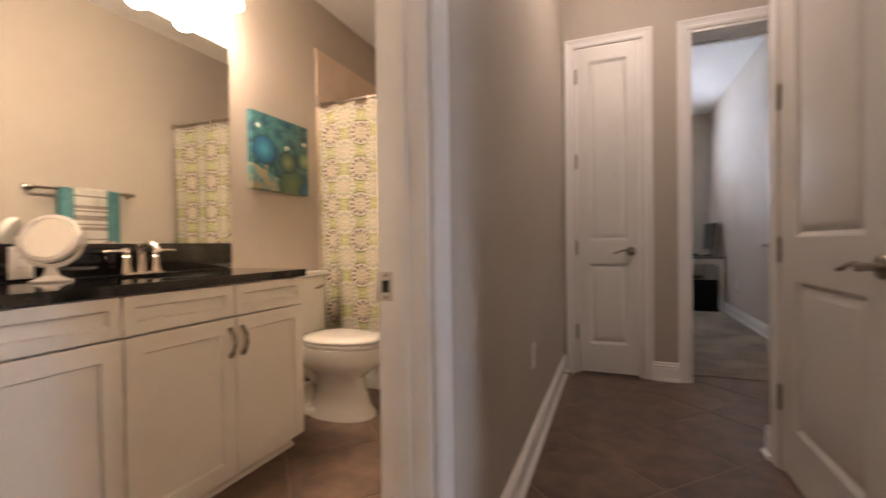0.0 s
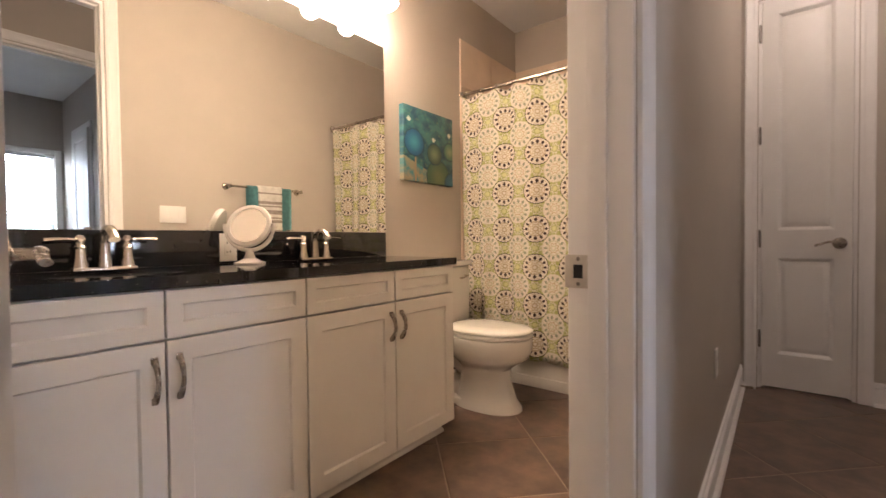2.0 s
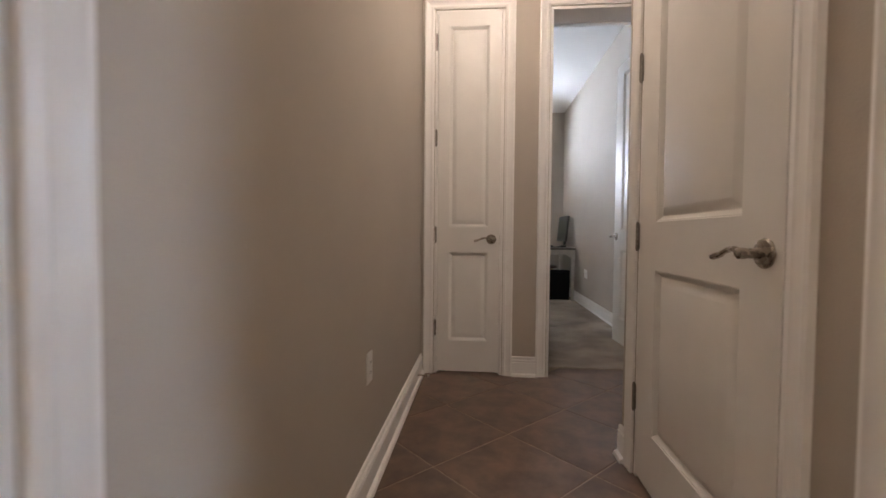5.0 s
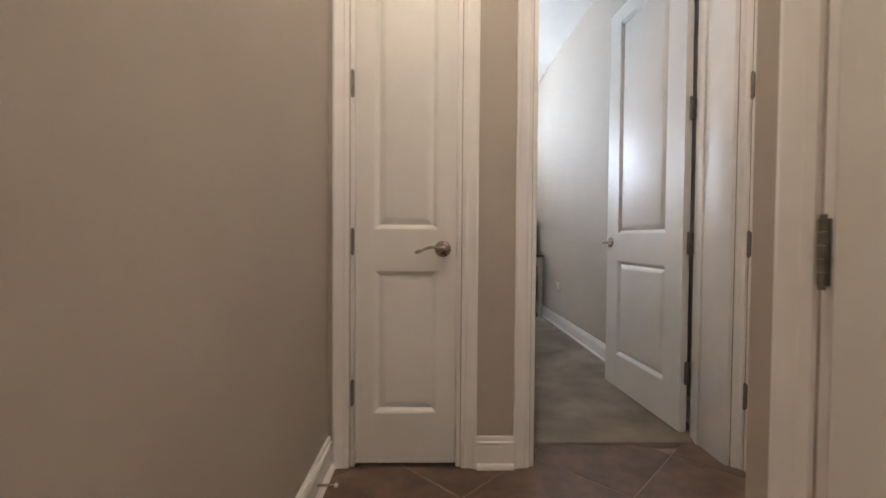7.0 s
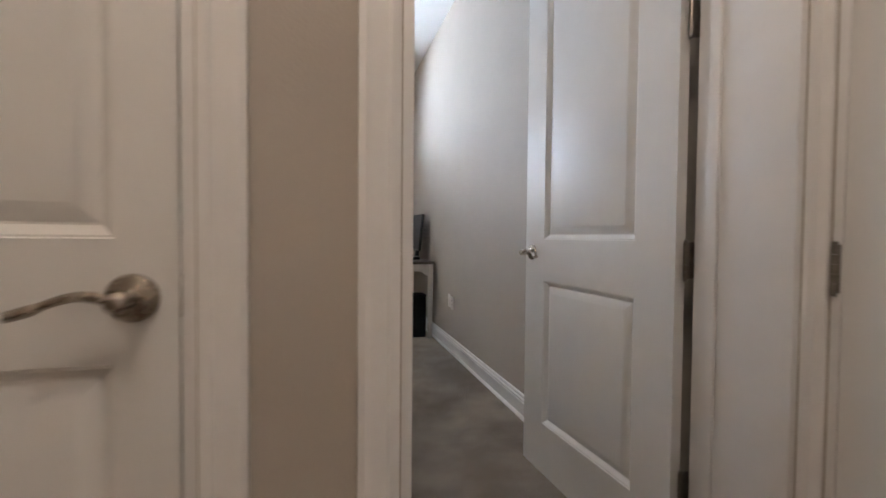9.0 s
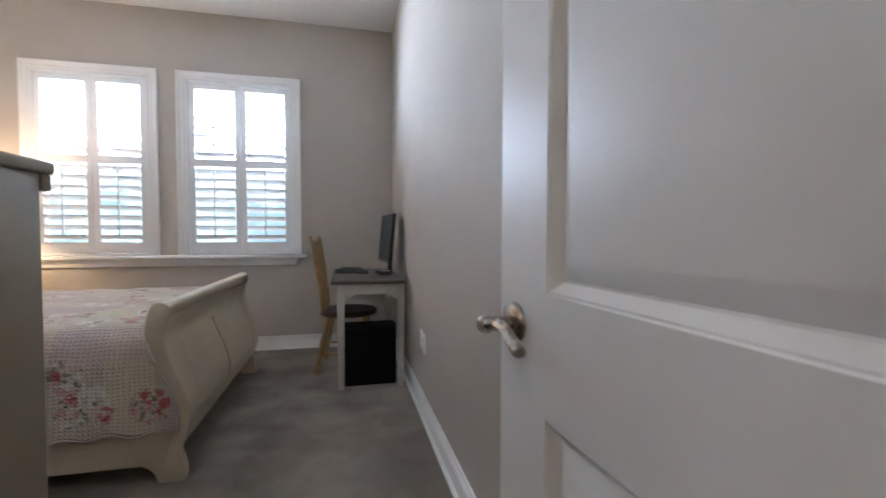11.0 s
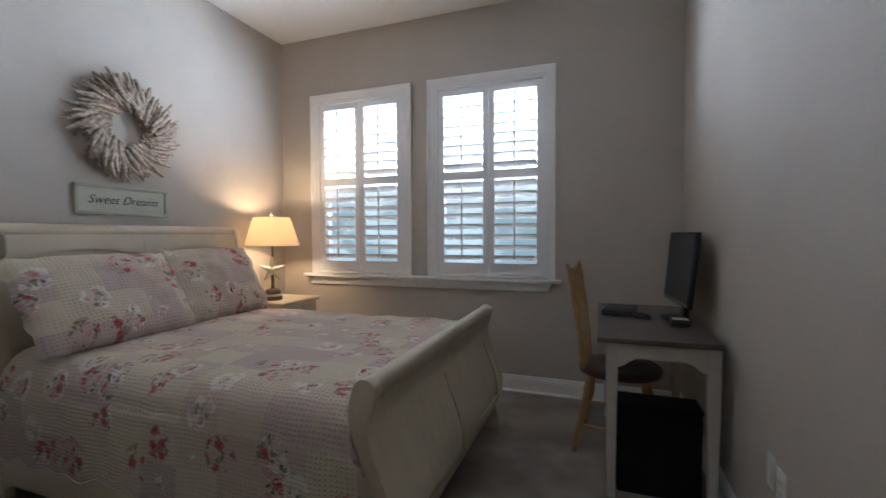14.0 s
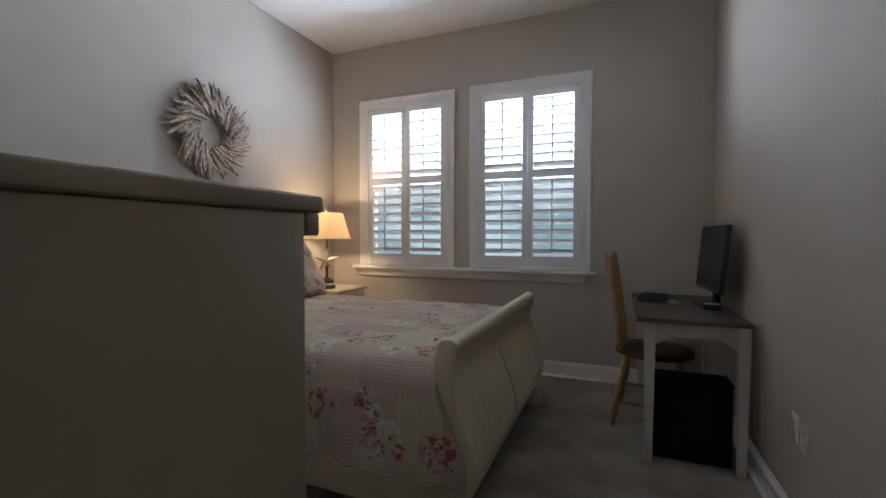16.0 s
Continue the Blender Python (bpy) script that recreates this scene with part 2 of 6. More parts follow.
# the room across the hall
wall("wall_far_room_window", "y", 4.55, 4.67, -2.2, 1.95, -0.02, HC, [(0.45, 1.35, 0.75, 2.25)], label="greige wall with a bright window")
wall("wall_far_room_side", "x", 1.45, 1.57, RX1, 4.55, -0.02, HC, label="greige wall of the room across the hall")


def flat(name, x0, x1, y0, y1, z0, z1, mat, label, category):
    return tagged(part(name, box(x0, x1, y0, y1, z0, z1), mat, soft=False), label, category, kind="structure")


flat("ceiling_hall", LX0, 1.6, -2.3, EY1, HC, HC + 0.1, CEIL, "white painted hall ceiling", "ceiling")
flat("ceiling_bath", MW, LX0, -0.17, 3.22, BC, BC + 0.1, CEIL, "white painted bathroom ceiling", "ceiling")
flat("ceiling_bedroom", BLX - 0.12, BRX + 0.12, EY1, BBY + 0.16, HC + 0.001, HC + 0.1, CEIL, "white painted bedroom ceiling", "ceiling")
flat("ceiling_far_room", 1.6, 4.7, -2.3, 2.2, HC, HC + 0.1, CEIL, "white painted ceiling", "ceiling")
flat("floor_carpet_bedroom", BLX, BRX, EY1 - 0.06, BBY, -0.05, 0.008, CARPET, "plush grey-beige carpet with vacuum marks", "carpet")
flat("floor_carpet_far_room", 0.78, 4.55, -2.2, 1.45, -0.05, 0.008, CARPET, "plush grey-beige carpet", "carpet")
flat("ground", -60, 60, 8.3, 120, -0.6, -0.5, LAWN, "lawn outside the windows", "ground")
flat("ground_side", 4.9, 60, -60, 8.2, -0.6, -0.5, LAWN, "lawn outside the far window", "ground")

# ---- doors and trim ----
CAS = [(0, 0), (0.066, 0), (0.066, 0.017), (0.056, 0.019), (0.046, 0.014), (0.022, 0.012), (0.016, 0.015), (0.008, 0.013), (0, 0.009)]


def casing_piece(length, bm=None, m=None):
    """Door casing lying along z: width along x, proud along -y."""
    own = bmesh.new()
    a = [own.verts.new((x, -d, 0)) for x, d in CAS]
    b = [own.verts.new((x, -d, length + x)) for x, d in CAS]
    k = len(CAS)
    own.faces.new(a)
    own.faces.new(b)
    for i in range(k):
        own.faces.new((a[i], a[(i + 1) % k], b[(i + 1) % k], b[i]))
    return join(bm, own, m)


def head_piece(width, bm=None):
    own = bmesh.new()
    a = [own.verts.new((-width / 2 - x, -d, x)) for x, d in CAS]
    b = [own.verts.new((width / 2 + x, -d, x)) for x, d in CAS]
    k = len(CAS)
    own.faces.new(a)
    own.faces.new(b)
    for i in range(k):
        own.faces.new((a[i], a[(i + 1) % k], b[(i + 1) % k], b[i]))
    return join(bm, own)


def casing_set(parent, width, height, y=0.0, back=False):
    """Two uprights and a head, each a part, round an opening centred on the parent's x, on the face y."""
    turn = pose(0, y, 0, 0, 0, 180 if back else 0)
    r = 0.004
    for s in (1, -1):
        bm = casing_piece(height + r)
        bm.transform(Matrix.Translation((width / 2 + r, 0, 0)))
        if s < 0:
            bm.transform(Matrix.Diagonal((-1, 1, 1, 1)))
        part("casing", bm, TRIM, parent, place=turn)
    bm = head_piece(width + 2 * r)
    bm.transform(Matrix.Translation((0, 0, height + r)))
    part("head_casing", bm, TRIM, parent, place=turn)


def jamb_set(parent, width, height, depth, stop_y):
    t = 0.018
    for s in (1, -1):
        part("jamb", box(s * width / 2, s * (width / 2 - t), 0.001, depth - 0.001, 0, height - t, 0.001), TRIM, parent)
        part("door_stop", box(s * (width / 2 - t), s * (width / 2 - t - 0.011), stop_y, stop_y + 0.035, 0, height - t - 0.011, 0.002), TRIM, parent)
    part("head_jamb", box(-width / 2, width / 2, 0.001, depth - 0.001, height - t, height, 0.001), TRIM, parent)
    part("head_stop", box(-width / 2 + t, width / 2 - t, stop_y, stop_y + 0.035, height - t - 0.011, height - t, 0.002), TRIM, parent)


RINGS = ((0.0, 0.0), (0.002, 0.003), (0.005, 0.0035), (0.0185, 0.0155), (0.022, 0.0158), (0.0475, 0.0035), (0.0505, 0.003))


def door_leaf(width, height, thick, panels):
    """A moulded door: slab with raised panels on both faces. x from 0 to width, y from 0 (front) to thick."""
    bm = bmesh.new()
    for face, sign in ((0.0, 1), (thick, -1)):
        xs = sorted({0, width, *[p[0] for p in panels], *[p[1] for p in panels]})
        zs = sorted({0, height, *[p[2] for p in panels], *[p[3] for p in panels]})
        for i in range(len(xs) - 1):
            for j in range(len(zs) - 1):
                cx, cz = (xs[i] + xs[i + 1]) / 2, (zs[j] + zs[j + 1]) / 2
                if any(p[0] < cx < p[1] and p[2] < cz < p[3] for p in panels):
                    continue
                bm.faces.new([bm.verts.new((x, face, z)) for x, z in ((xs[i], zs[j]), (xs[i + 1], zs[j]), (xs[i + 1], zs[j + 1]), (xs[i], zs[j + 1]))])
        for x0, x1, z0, z1 in panels:
            prev = None
            for inset, deep in RINGS:
                ring = [bm.verts.new((x, face + sign * deep, z)) for x, z in ((x0 + inset, z0 + inset), (x1 - inset, z0 + inset), (x1 - inset, z1 - inset), (x0 + inset, z1 - inset))]
                if prev:
                    for k in range(4):
                        bm.faces.new((prev[k], prev[(k + 1) % 4], ring[(k + 1) % 4], ring[k]))
                prev = ring
            bm.faces.new(prev)
    for a, b in (((0, 0), (0, height)), ((width, 0), (width, height)), ((0, 0), (width, 0)), ((0, height), (width, height))):
        bm.faces.new([bm.verts.new((a[0], 0, a[1])), bm.verts.new((b[0], 0, b[1])), bm.verts.new((b[0], thick, b[1])), bm.verts.new((a[0], thick, a[1]))])
    bmesh.ops.remove_doubles(bm, verts=bm.verts[:], dist=1e-5)
    return bm


def lever(side=1):
    """A lever handle on a round rose: axis along -y, lever to -x times side."""
    bm = lathe([(0, 0.0), (0.033, 0.0), (0.034, 0.004), (0.031, 0.009), (0.02, 0.012), (0.012, 0.014), (0.011, 0.04), (0.013, 0.045), (0.013, 0.058), (0.008, 0.063), (0, 0.064)], 24, m=pose(0, 0, 0, 90))
    pts, rad = [], []
    for i in range(11):
        f = i / 10
        pts.append((-side * f * 0.115, -0.052 + 0.006 * math.sin(f * 3.1), 0.010 * math.sin(f * math.pi * 1.4) - 0.004 * f))
        rad.append(0.0105 - 0.004 * f + (0.003 if i > 7 else 0))
    return tube(pts, 0.01, 10, bm, radii=rad, flat=0.75)


def hinge(parent, place, turn=0.0, leaf=0.032):
    """A rounded hinge leaf with its knuckle, leaf along +x from the pin, on a face that looks to -y."""
    r = min(0.012, leaf * 0.3)
    bm = extrude([(0.0, -0.05), (leaf - r, -0.05), (leaf - r * 0.3, -0.05 + r * 0.3), (leaf, -0.05 + r), (leaf, 0.05 - r), (leaf - r * 0.3, 0.05 - r * 0.3), (leaf - r, 0.05), (0.0, 0.05)], 0.003)
    bm.transform(Matrix.Translation((0, -0.003, 0)))
    for k in range(5):
        lathe([(0, -0.0095), (0.0065, -0.0095), (0.0065, 0.0095), (0, 0.0095)], 12, bm, pose(0, -0.007, -0.04 + k * 0.02))
    for z in (-0.053, 0.053):
        lathe([(0, -0.004), (0.005, -0.003), (0.005, 0.003), (0, 0.004)], 10, bm, pose(0, -0.007, z))
    for z in (-0.032, 0, 0.032):
        lathe([(0, 0), (0.0035, 0), (0.002, 0.0012), (0, 0.001)], 8, bm, pose(leaf * 0.6, -0.003, z, 90))
    return part("hinge", bm, BRONZE, parent, "dark nickel hinge", pose(*place, 0, 0, turn))


HZ = (0.318, 0.952, 1.602, 2.24)


def panels_for(width, stile=0.085):
    s = 0.148 if width > 0.6 else 0.078
    return [(s, width - s, 0.211, 0.813), (s, width - s, 0.986, 2.325)]


def doorway(name, place, turn, width, depth, leaf_open, hinge_left, label, front_lever=True, back_casing=True, swing_in=True, leaf=True, leaf_width=0, hz=0.93):
    """An opening along local x, centred; local -y is the front face, the wall runs to y = depth.
    leaf_open: degrees; hinged on the left or right seen from the front; swing_in: into +y."""
    d = thing(name, place, turn, label, "door", kind="structure")
    casing_set(d, width, DH)
    if back_casing:
        casing_set(d, width, DH, depth, True)
    lw, th = leaf_width or width - 0.042, 0.035
    jamb_set(d, width, DH, depth, (depth - th - 0.04) if swing_in else th + 0.004)
    if not leaf:
        return d
    sx = -1 if hinge_left else 1
    bm = door_leaf(lw, DH - 0.03, th, panels_for(lw))
    # leaf built with its hinge edge at x = 0; the pin stands on the swing side
    if swing_in:
        bm.transform(Matrix.Translation((0, -th, 0)))
    if not hinge_left:
        bm.transform(Matrix.Diagonal((-1, 1, 1, 1)))
    y = depth if swing_in else 0.0
    ang = leaf_open * (1 if hinge_left else -1) * (1 if swing_in else -1)
    gap = 0.016 if leaf_open > 20 else 0.0
    bm.transform(Matrix.Translation((gap * (1 if hinge_left else -1), 0, 0)))
    lw += gap
    lf = part("door_leaf", bm, DOORP, d, place=pose(sx * (width / 2 - 0.021), y + gap * 0.6, 0.018, 0, 0, ang))
    fx = (lw - 0.056) * (1 if hinge_left else -1)
    f0, f1 = (-th, 0.0) if swing_in else (0.0, th)
    b = lever(1 if hinge_left else -1)
    part("lever_handle", b, NICKEL, lf, "brushed nickel lever handle", (fx, f0, hz))
    b = lever(-1 if hinge_left else 1)
    part("lever_handle", b, NICKEL, lf, "brushed nickel lever handle", (fx, f1, hz, 0, 0, 180))
    ex = lw * (1 if hinge_left else -1)
    part("latch_plate", box(ex - 0.001, ex + 0.0015, f0 + 0.005, f1 - 0.005, hz - 0.03, hz + 0.03, 0.0006), NICKEL, lf)
    return d


door_1 = doorway("door_1", (LX1, (BD0 + BD1) / 2, 0), 90, BD1 - BD0, 0.12, 84, True, "open white two-panel bathroom door in its casing")
door_2 = doorway("door_2", ((KD0 + KD1) / 2, EY0, 0), 0, KD1 - KD0, EY1 - EY0, 0, True, "closed narrow white two-panel linen closet door", swing_in=False, back_casing=False, hz=0.905)
door_3 = doorway("door_3", ((MD0 + MD1) / 2, EY0, 0), 0, MD1 - MD0, EY1 - EY0, 86.5, False, "open white two-panel bedroom door in its casing", leaf_width=0.806)
door_4 = doorway("door_4", (RX0, (RD0 + RD1) / 2, 0), -90, RD1 - RD0, 0.12, 0, True, "closed white two-panel closet door in the hall", swing_in=False, back_casing=False, hz=0.90)
door_5 = doorway("door_5", (NX, (ND0 + ND1) / 2, 0), -90, ND1 - ND0, 0.12, 0, True, "closed white two-panel door in the side niche", swing_in=False, back_casing=False)
door_6 = doorway("door_6", (RX0, (OD0 + OD1) / 2, 0), -90, OD1 - OD0, 0.12, 0, True, "white cased doorway to a bright room", leaf=False)

# visible hinge leaves: on the closed doors only the knuckles and a sliver show
for d, w in ((door_2, KD1 - KD0), (door_4, RD1 - RD0), (door_5, ND1 - ND0)):
    for z in HZ:
        hinge(d, (-w / 2 + 0.010, -0.001, z), 0, 0.007)
# hinges of the open doors, bridging the gap between jamb and leaf
w3 = (MD1 - MD0) / 2 - 0.018
for z in HZ:
    hinge(door_3, (w3 - 0.022, EY1 - EY0 + 0.012, z), 0, 0.04)
w1 = (BD1 - BD0) / 2 - 0.018
for z in HZ:
    hinge(door_1, (-w1 - 0.006, 0.1185, z), 0, 0.031)
# strike plate on the bathroom jamb
bm = box(-0.0015, 0.0, -0.022, 0.03, -0.032, 0.032, 0.0007)
sp = part("strike_plate", bm, SATIN, door_1, "brushed nickel strike plate", (w1 - 0.0002, 0.098, 0.903))
for z in (-0.024, 0.024):
    part("screw", lathe([(0, 0), (0.004, 0), (0.003, 0.0012), (0, 0.001)], 10), BRONZE, sp, place=(-0.0015, 0.003, z, 0, -90, 0))
part("latch_hole", box(-0.0022, -0.0014, -0.006, 0.012, -0.013, 0.013), DARKGAP, sp)
part("strike_plate", box(0, 0.0015, -0.022, 0.03, -0.032, 0.032, 0.0007), NICKEL, door_3, place=(-w3 + 0.0002, 0.17, 0.93))

BASE = [(0, 0), (0.032, 0), (0.032, 0.007), (0.028, 0.016), (0.018, 0.021), (0.015, 0.022), (0.015, 0.092), (0.011, 0.095), (0.011, 0.1), (0.016, 0.104), (0.016, 0.11), (0.007, 0.114), (0.007, 0.12), (0.011, 0.123), (0.008, 0.131), (0, 0.134)]


def baseboard(p, q, label="white moulded baseboard"):
    """Along the wall from p to q, proud to the left of that way."""
    p, q = Vector((*p, 0)), Vector((*q, 0))
    d = (q - p).normalized()
    nrm = Vector((-d.y, d.x, 0))
    bm = bmesh.new()
    a = [bm.verts.new(p + nrm * o + Vector((0, 0, z))) for o, z in BASE]
    b = [bm.verts.new(q + nrm * o + Vector((0, 0, z))) for o, z in BASE]
    k = len(BASE)
    bm.faces.new(a)
    bm.faces.new(b)
    for i in range(k):
        bm.faces.new((a[i], a[(i + 1) % k], b[(i + 1) % k], b[i]))
    return tagged(part("baseboard", bm, TRIM), label, "baseboard", kind="structure")


C = 0.07
baseboard((LX1, EY0), (LX1, BD1 + C + 0.004))
baseboard((LX1, BD0 - C), (LX1, -2.2))
baseboard((MD0 - C, EY0), (KD1 + C, EY0))
baseboard((RX0, RD1 + C), (RX0, 2.262 + 0.012))
baseboard((RX0 - 0.012, 2.262), (NX, 2.262))
baseboard((RX0, OD1 + C), (RX0, RD0 - C))
baseboard((RX0, -2.2), (RX0, OD0 - C))
baseboard((NX, 2.262), (NX, ND0 - C))
baseboard((BRX, EY1), (BRX, BBY))
baseboard((BRX, BBY), (BLX, BBY))
baseboard((BLX, BBY), (BLX, 4.38))
baseboard((BLX, 4.38), (0.42, 4.38))
baseboard((LX0, BD1 + C), (LX0, 2.40))

# ---- fabrics and stone with a pattern of their own ----


class Net:
    """Short-hand for building node networks."""

    def __init__(self, m):
        self.n, self.l = m.node_tree.nodes, m.node_tree.links

    def put(self, socket, value):
        if hasattr(value, "is_linked"):
            self.l.new(value, socket)
        elif isinstance(value, (tuple, list)) and len(value) == 3 and socket.type == "RGBA":
            socket.default_value = (*value, 1)
        else:
            socket.default_value = value

    def math(self, op, a, b=0.0, c=0.0):
        k = self.n.new("ShaderNodeMath")
        k.operation = op
        for s, v in zip(k.inputs, (a, b, c)):
            self.put(s, v)
        return k.outputs[0]

    def mix(self, f, a, b):
        k = self.n.new("ShaderNodeMix")
        k.data_type = "RGBA"
        self.put(k.inputs[0], f)
        self.put(k.inputs[6], a)
        self.put(k.inputs[7], b)
        return k.outputs[2]

    def noise(self, vec, scale, detail=3.0):
        k = self.n.new("ShaderNodeTexNoise")
        k.inputs["Scale"].default_value, k.inputs["Detail"].default_value = scale, detail
        self.l.new(vec, k.inputs["Vector"])
        return k.outputs["Fac"]

    def voronoi(self, vec, scale, rand=1.0, metric="EUCLIDEAN"):
        k = self.n.new("ShaderNodeTexVoronoi")
        k.inputs["Scale"].default_value, k.inputs["Randomness"].default_value = scale, rand
        k.distance = metric
        self.l.new(vec, k.inputs["Vector"])
        return k.outputs["Distance"], k.outputs["Color"]

    def split(self, v):
        k = self.n.new("ShaderNodeSeparateXYZ")
        self.l.new(v, k.inputs[0])
        return k.outputs

    def below(self, a, b):
        return self.math("LESS_THAN", a, b)

    def soft(self, a, lo, hi):
        k = self.n.new("ShaderNodeMapRange")
        k.interpolation_type = "SMOOTHSTEP"
        self.put(k.inputs["Value"], a)
        k.inputs["From Min"].default_value, k.inputs["From Max"].default_value = lo, hi
        return k.outputs["Result"]

    def bump(self, height, dist, shader):
        k = self.n.new("ShaderNodeBump")
        k.inputs["Distance"].default_value = dist
        self.l.new(height, k.inputs["Height"])
        self.l.new(k.outputs["Normal"], shader.inputs["Normal"])


def blank(name, rough=0.8, spec=0.3):
    m = bpy.data.materials.new(name)
    m.use_nodes = True
    b = m.node_tree.nodes["Principled BSDF"]
    b.inputs["Roughness"].default_value, b.inputs["Specular IOR Level"].default_value = rough, spec
    return m, Net(m), b


def curtain_fabric():
    m, k, b = blank("medallion_curtain_fabric", 0.85, 0.2)
    uv = k.n.new("ShaderNodeUVMap").outputs[0]
    u, v, _ = k.split(uv)
    u, v = k.math("MULTIPLY", u, 1.24), k.math("MULTIPLY", v, 1.24)
    green, cream, dark, grey = (0.30, 0.315, 0.12), (0.57, 0.52, 0.44), (0.045, 0.03, 0.03), (0.42, 0.42, 0.33)
    vd, vc = k.voronoi(uv, 70)
    col = k.mix(k.soft(vd, 0.28, 0.42), (0.46, 0.45, 0.29), green)
    px, pz = 0.295, 0.304

    def polar(du, dv):
        p = k.math("MULTIPLY", k.math("SUBTRACT", k.math("FRACT", k.math("ADD", k.math("DIVIDE", u, px), du + 0.5)), 0.5), px)
        q = k.math("MULTIPLY", k.math("SUBTRACT", k.math("FRACT", k.math("ADD", k.math("DIVIDE", v, pz), dv + 0.5)), 0.5), pz)
        return k.math("SQRT", k.math("ADD", k.math("MULTIPLY", p, p), k.math("MULTIPLY", q, q))), k.math("ARCTAN2", q, p)

    def lobes(r, th, n, amp):
        return k.math("ADD", r, k.math("MULTIPLY", k.math("COSINE", k.math("MULTIPLY", th, float(n))), amp))

    def band(col, r, mid, halfw, tint):
        return k.mix(k.below(k.math("ABSOLUTE", k.math("SUBTRACT", r, mid)), halfw), col, tint)

    # small stars between the medallions
    for du, dv in ((0.5, 0.0), (0.0, 0.5)):
        r, th = polar(du, dv)
        col = band(col, lobes(r, th, 8, 0.006), 0.033, 0.0032, cream)
        col = k.mix(k.below(lobes(r, th, 8, 0.003), 0.017), col, (0.5, 0.49, 0.25))
    for du, dv, line, spot, mid in ((0.5, 0.5, (0.44, 0.43, 0.30), (0.23, 0.25, 0.19), (0.42, 0.42, 0.29)), (0.0, 0.0, dark, dark, (0.34, 0.28, 0.18))):
        r, th = polar(du, dv)
        wob = lobes(r, th, 24, 0.0018)
        col = k.mix(k.below(wob, 0.107), col, line)
        col = k.mix(k.below(wob, 0.101), col, cream)
        col = band(col, wob, 0.09, 0.0012, mid)
        petal = k.math("MULTIPLY", k.math("ADD", k.math("COSINE", k.math("MULTIPLY", th, 12.0)), 0.45), 0.0112)
        col = k.mix(k.below(k.math("ABSOLUTE", k.math("SUBTRACT", r, 0.073)), petal), col, spot)
        col = band(col, lobes(r, th, 12, 0.0025), 0.054, 0.0042, mid)
        col = k.mix(k.below(lobes(r, th, 8, 0.006), 0.039), col, (0.38, 0.32, 0.20))
        col = k.mix(k.below(lobes(r, th, 8, 0.005), 0.030), col, cream)
        col = band(col, r, 0.017, 0.0045, mid)
    k.l.new(col, b.inputs["Base Color"])
    k.bump(k.noise(uv, 900, 2), 0.0006, b)
    return m


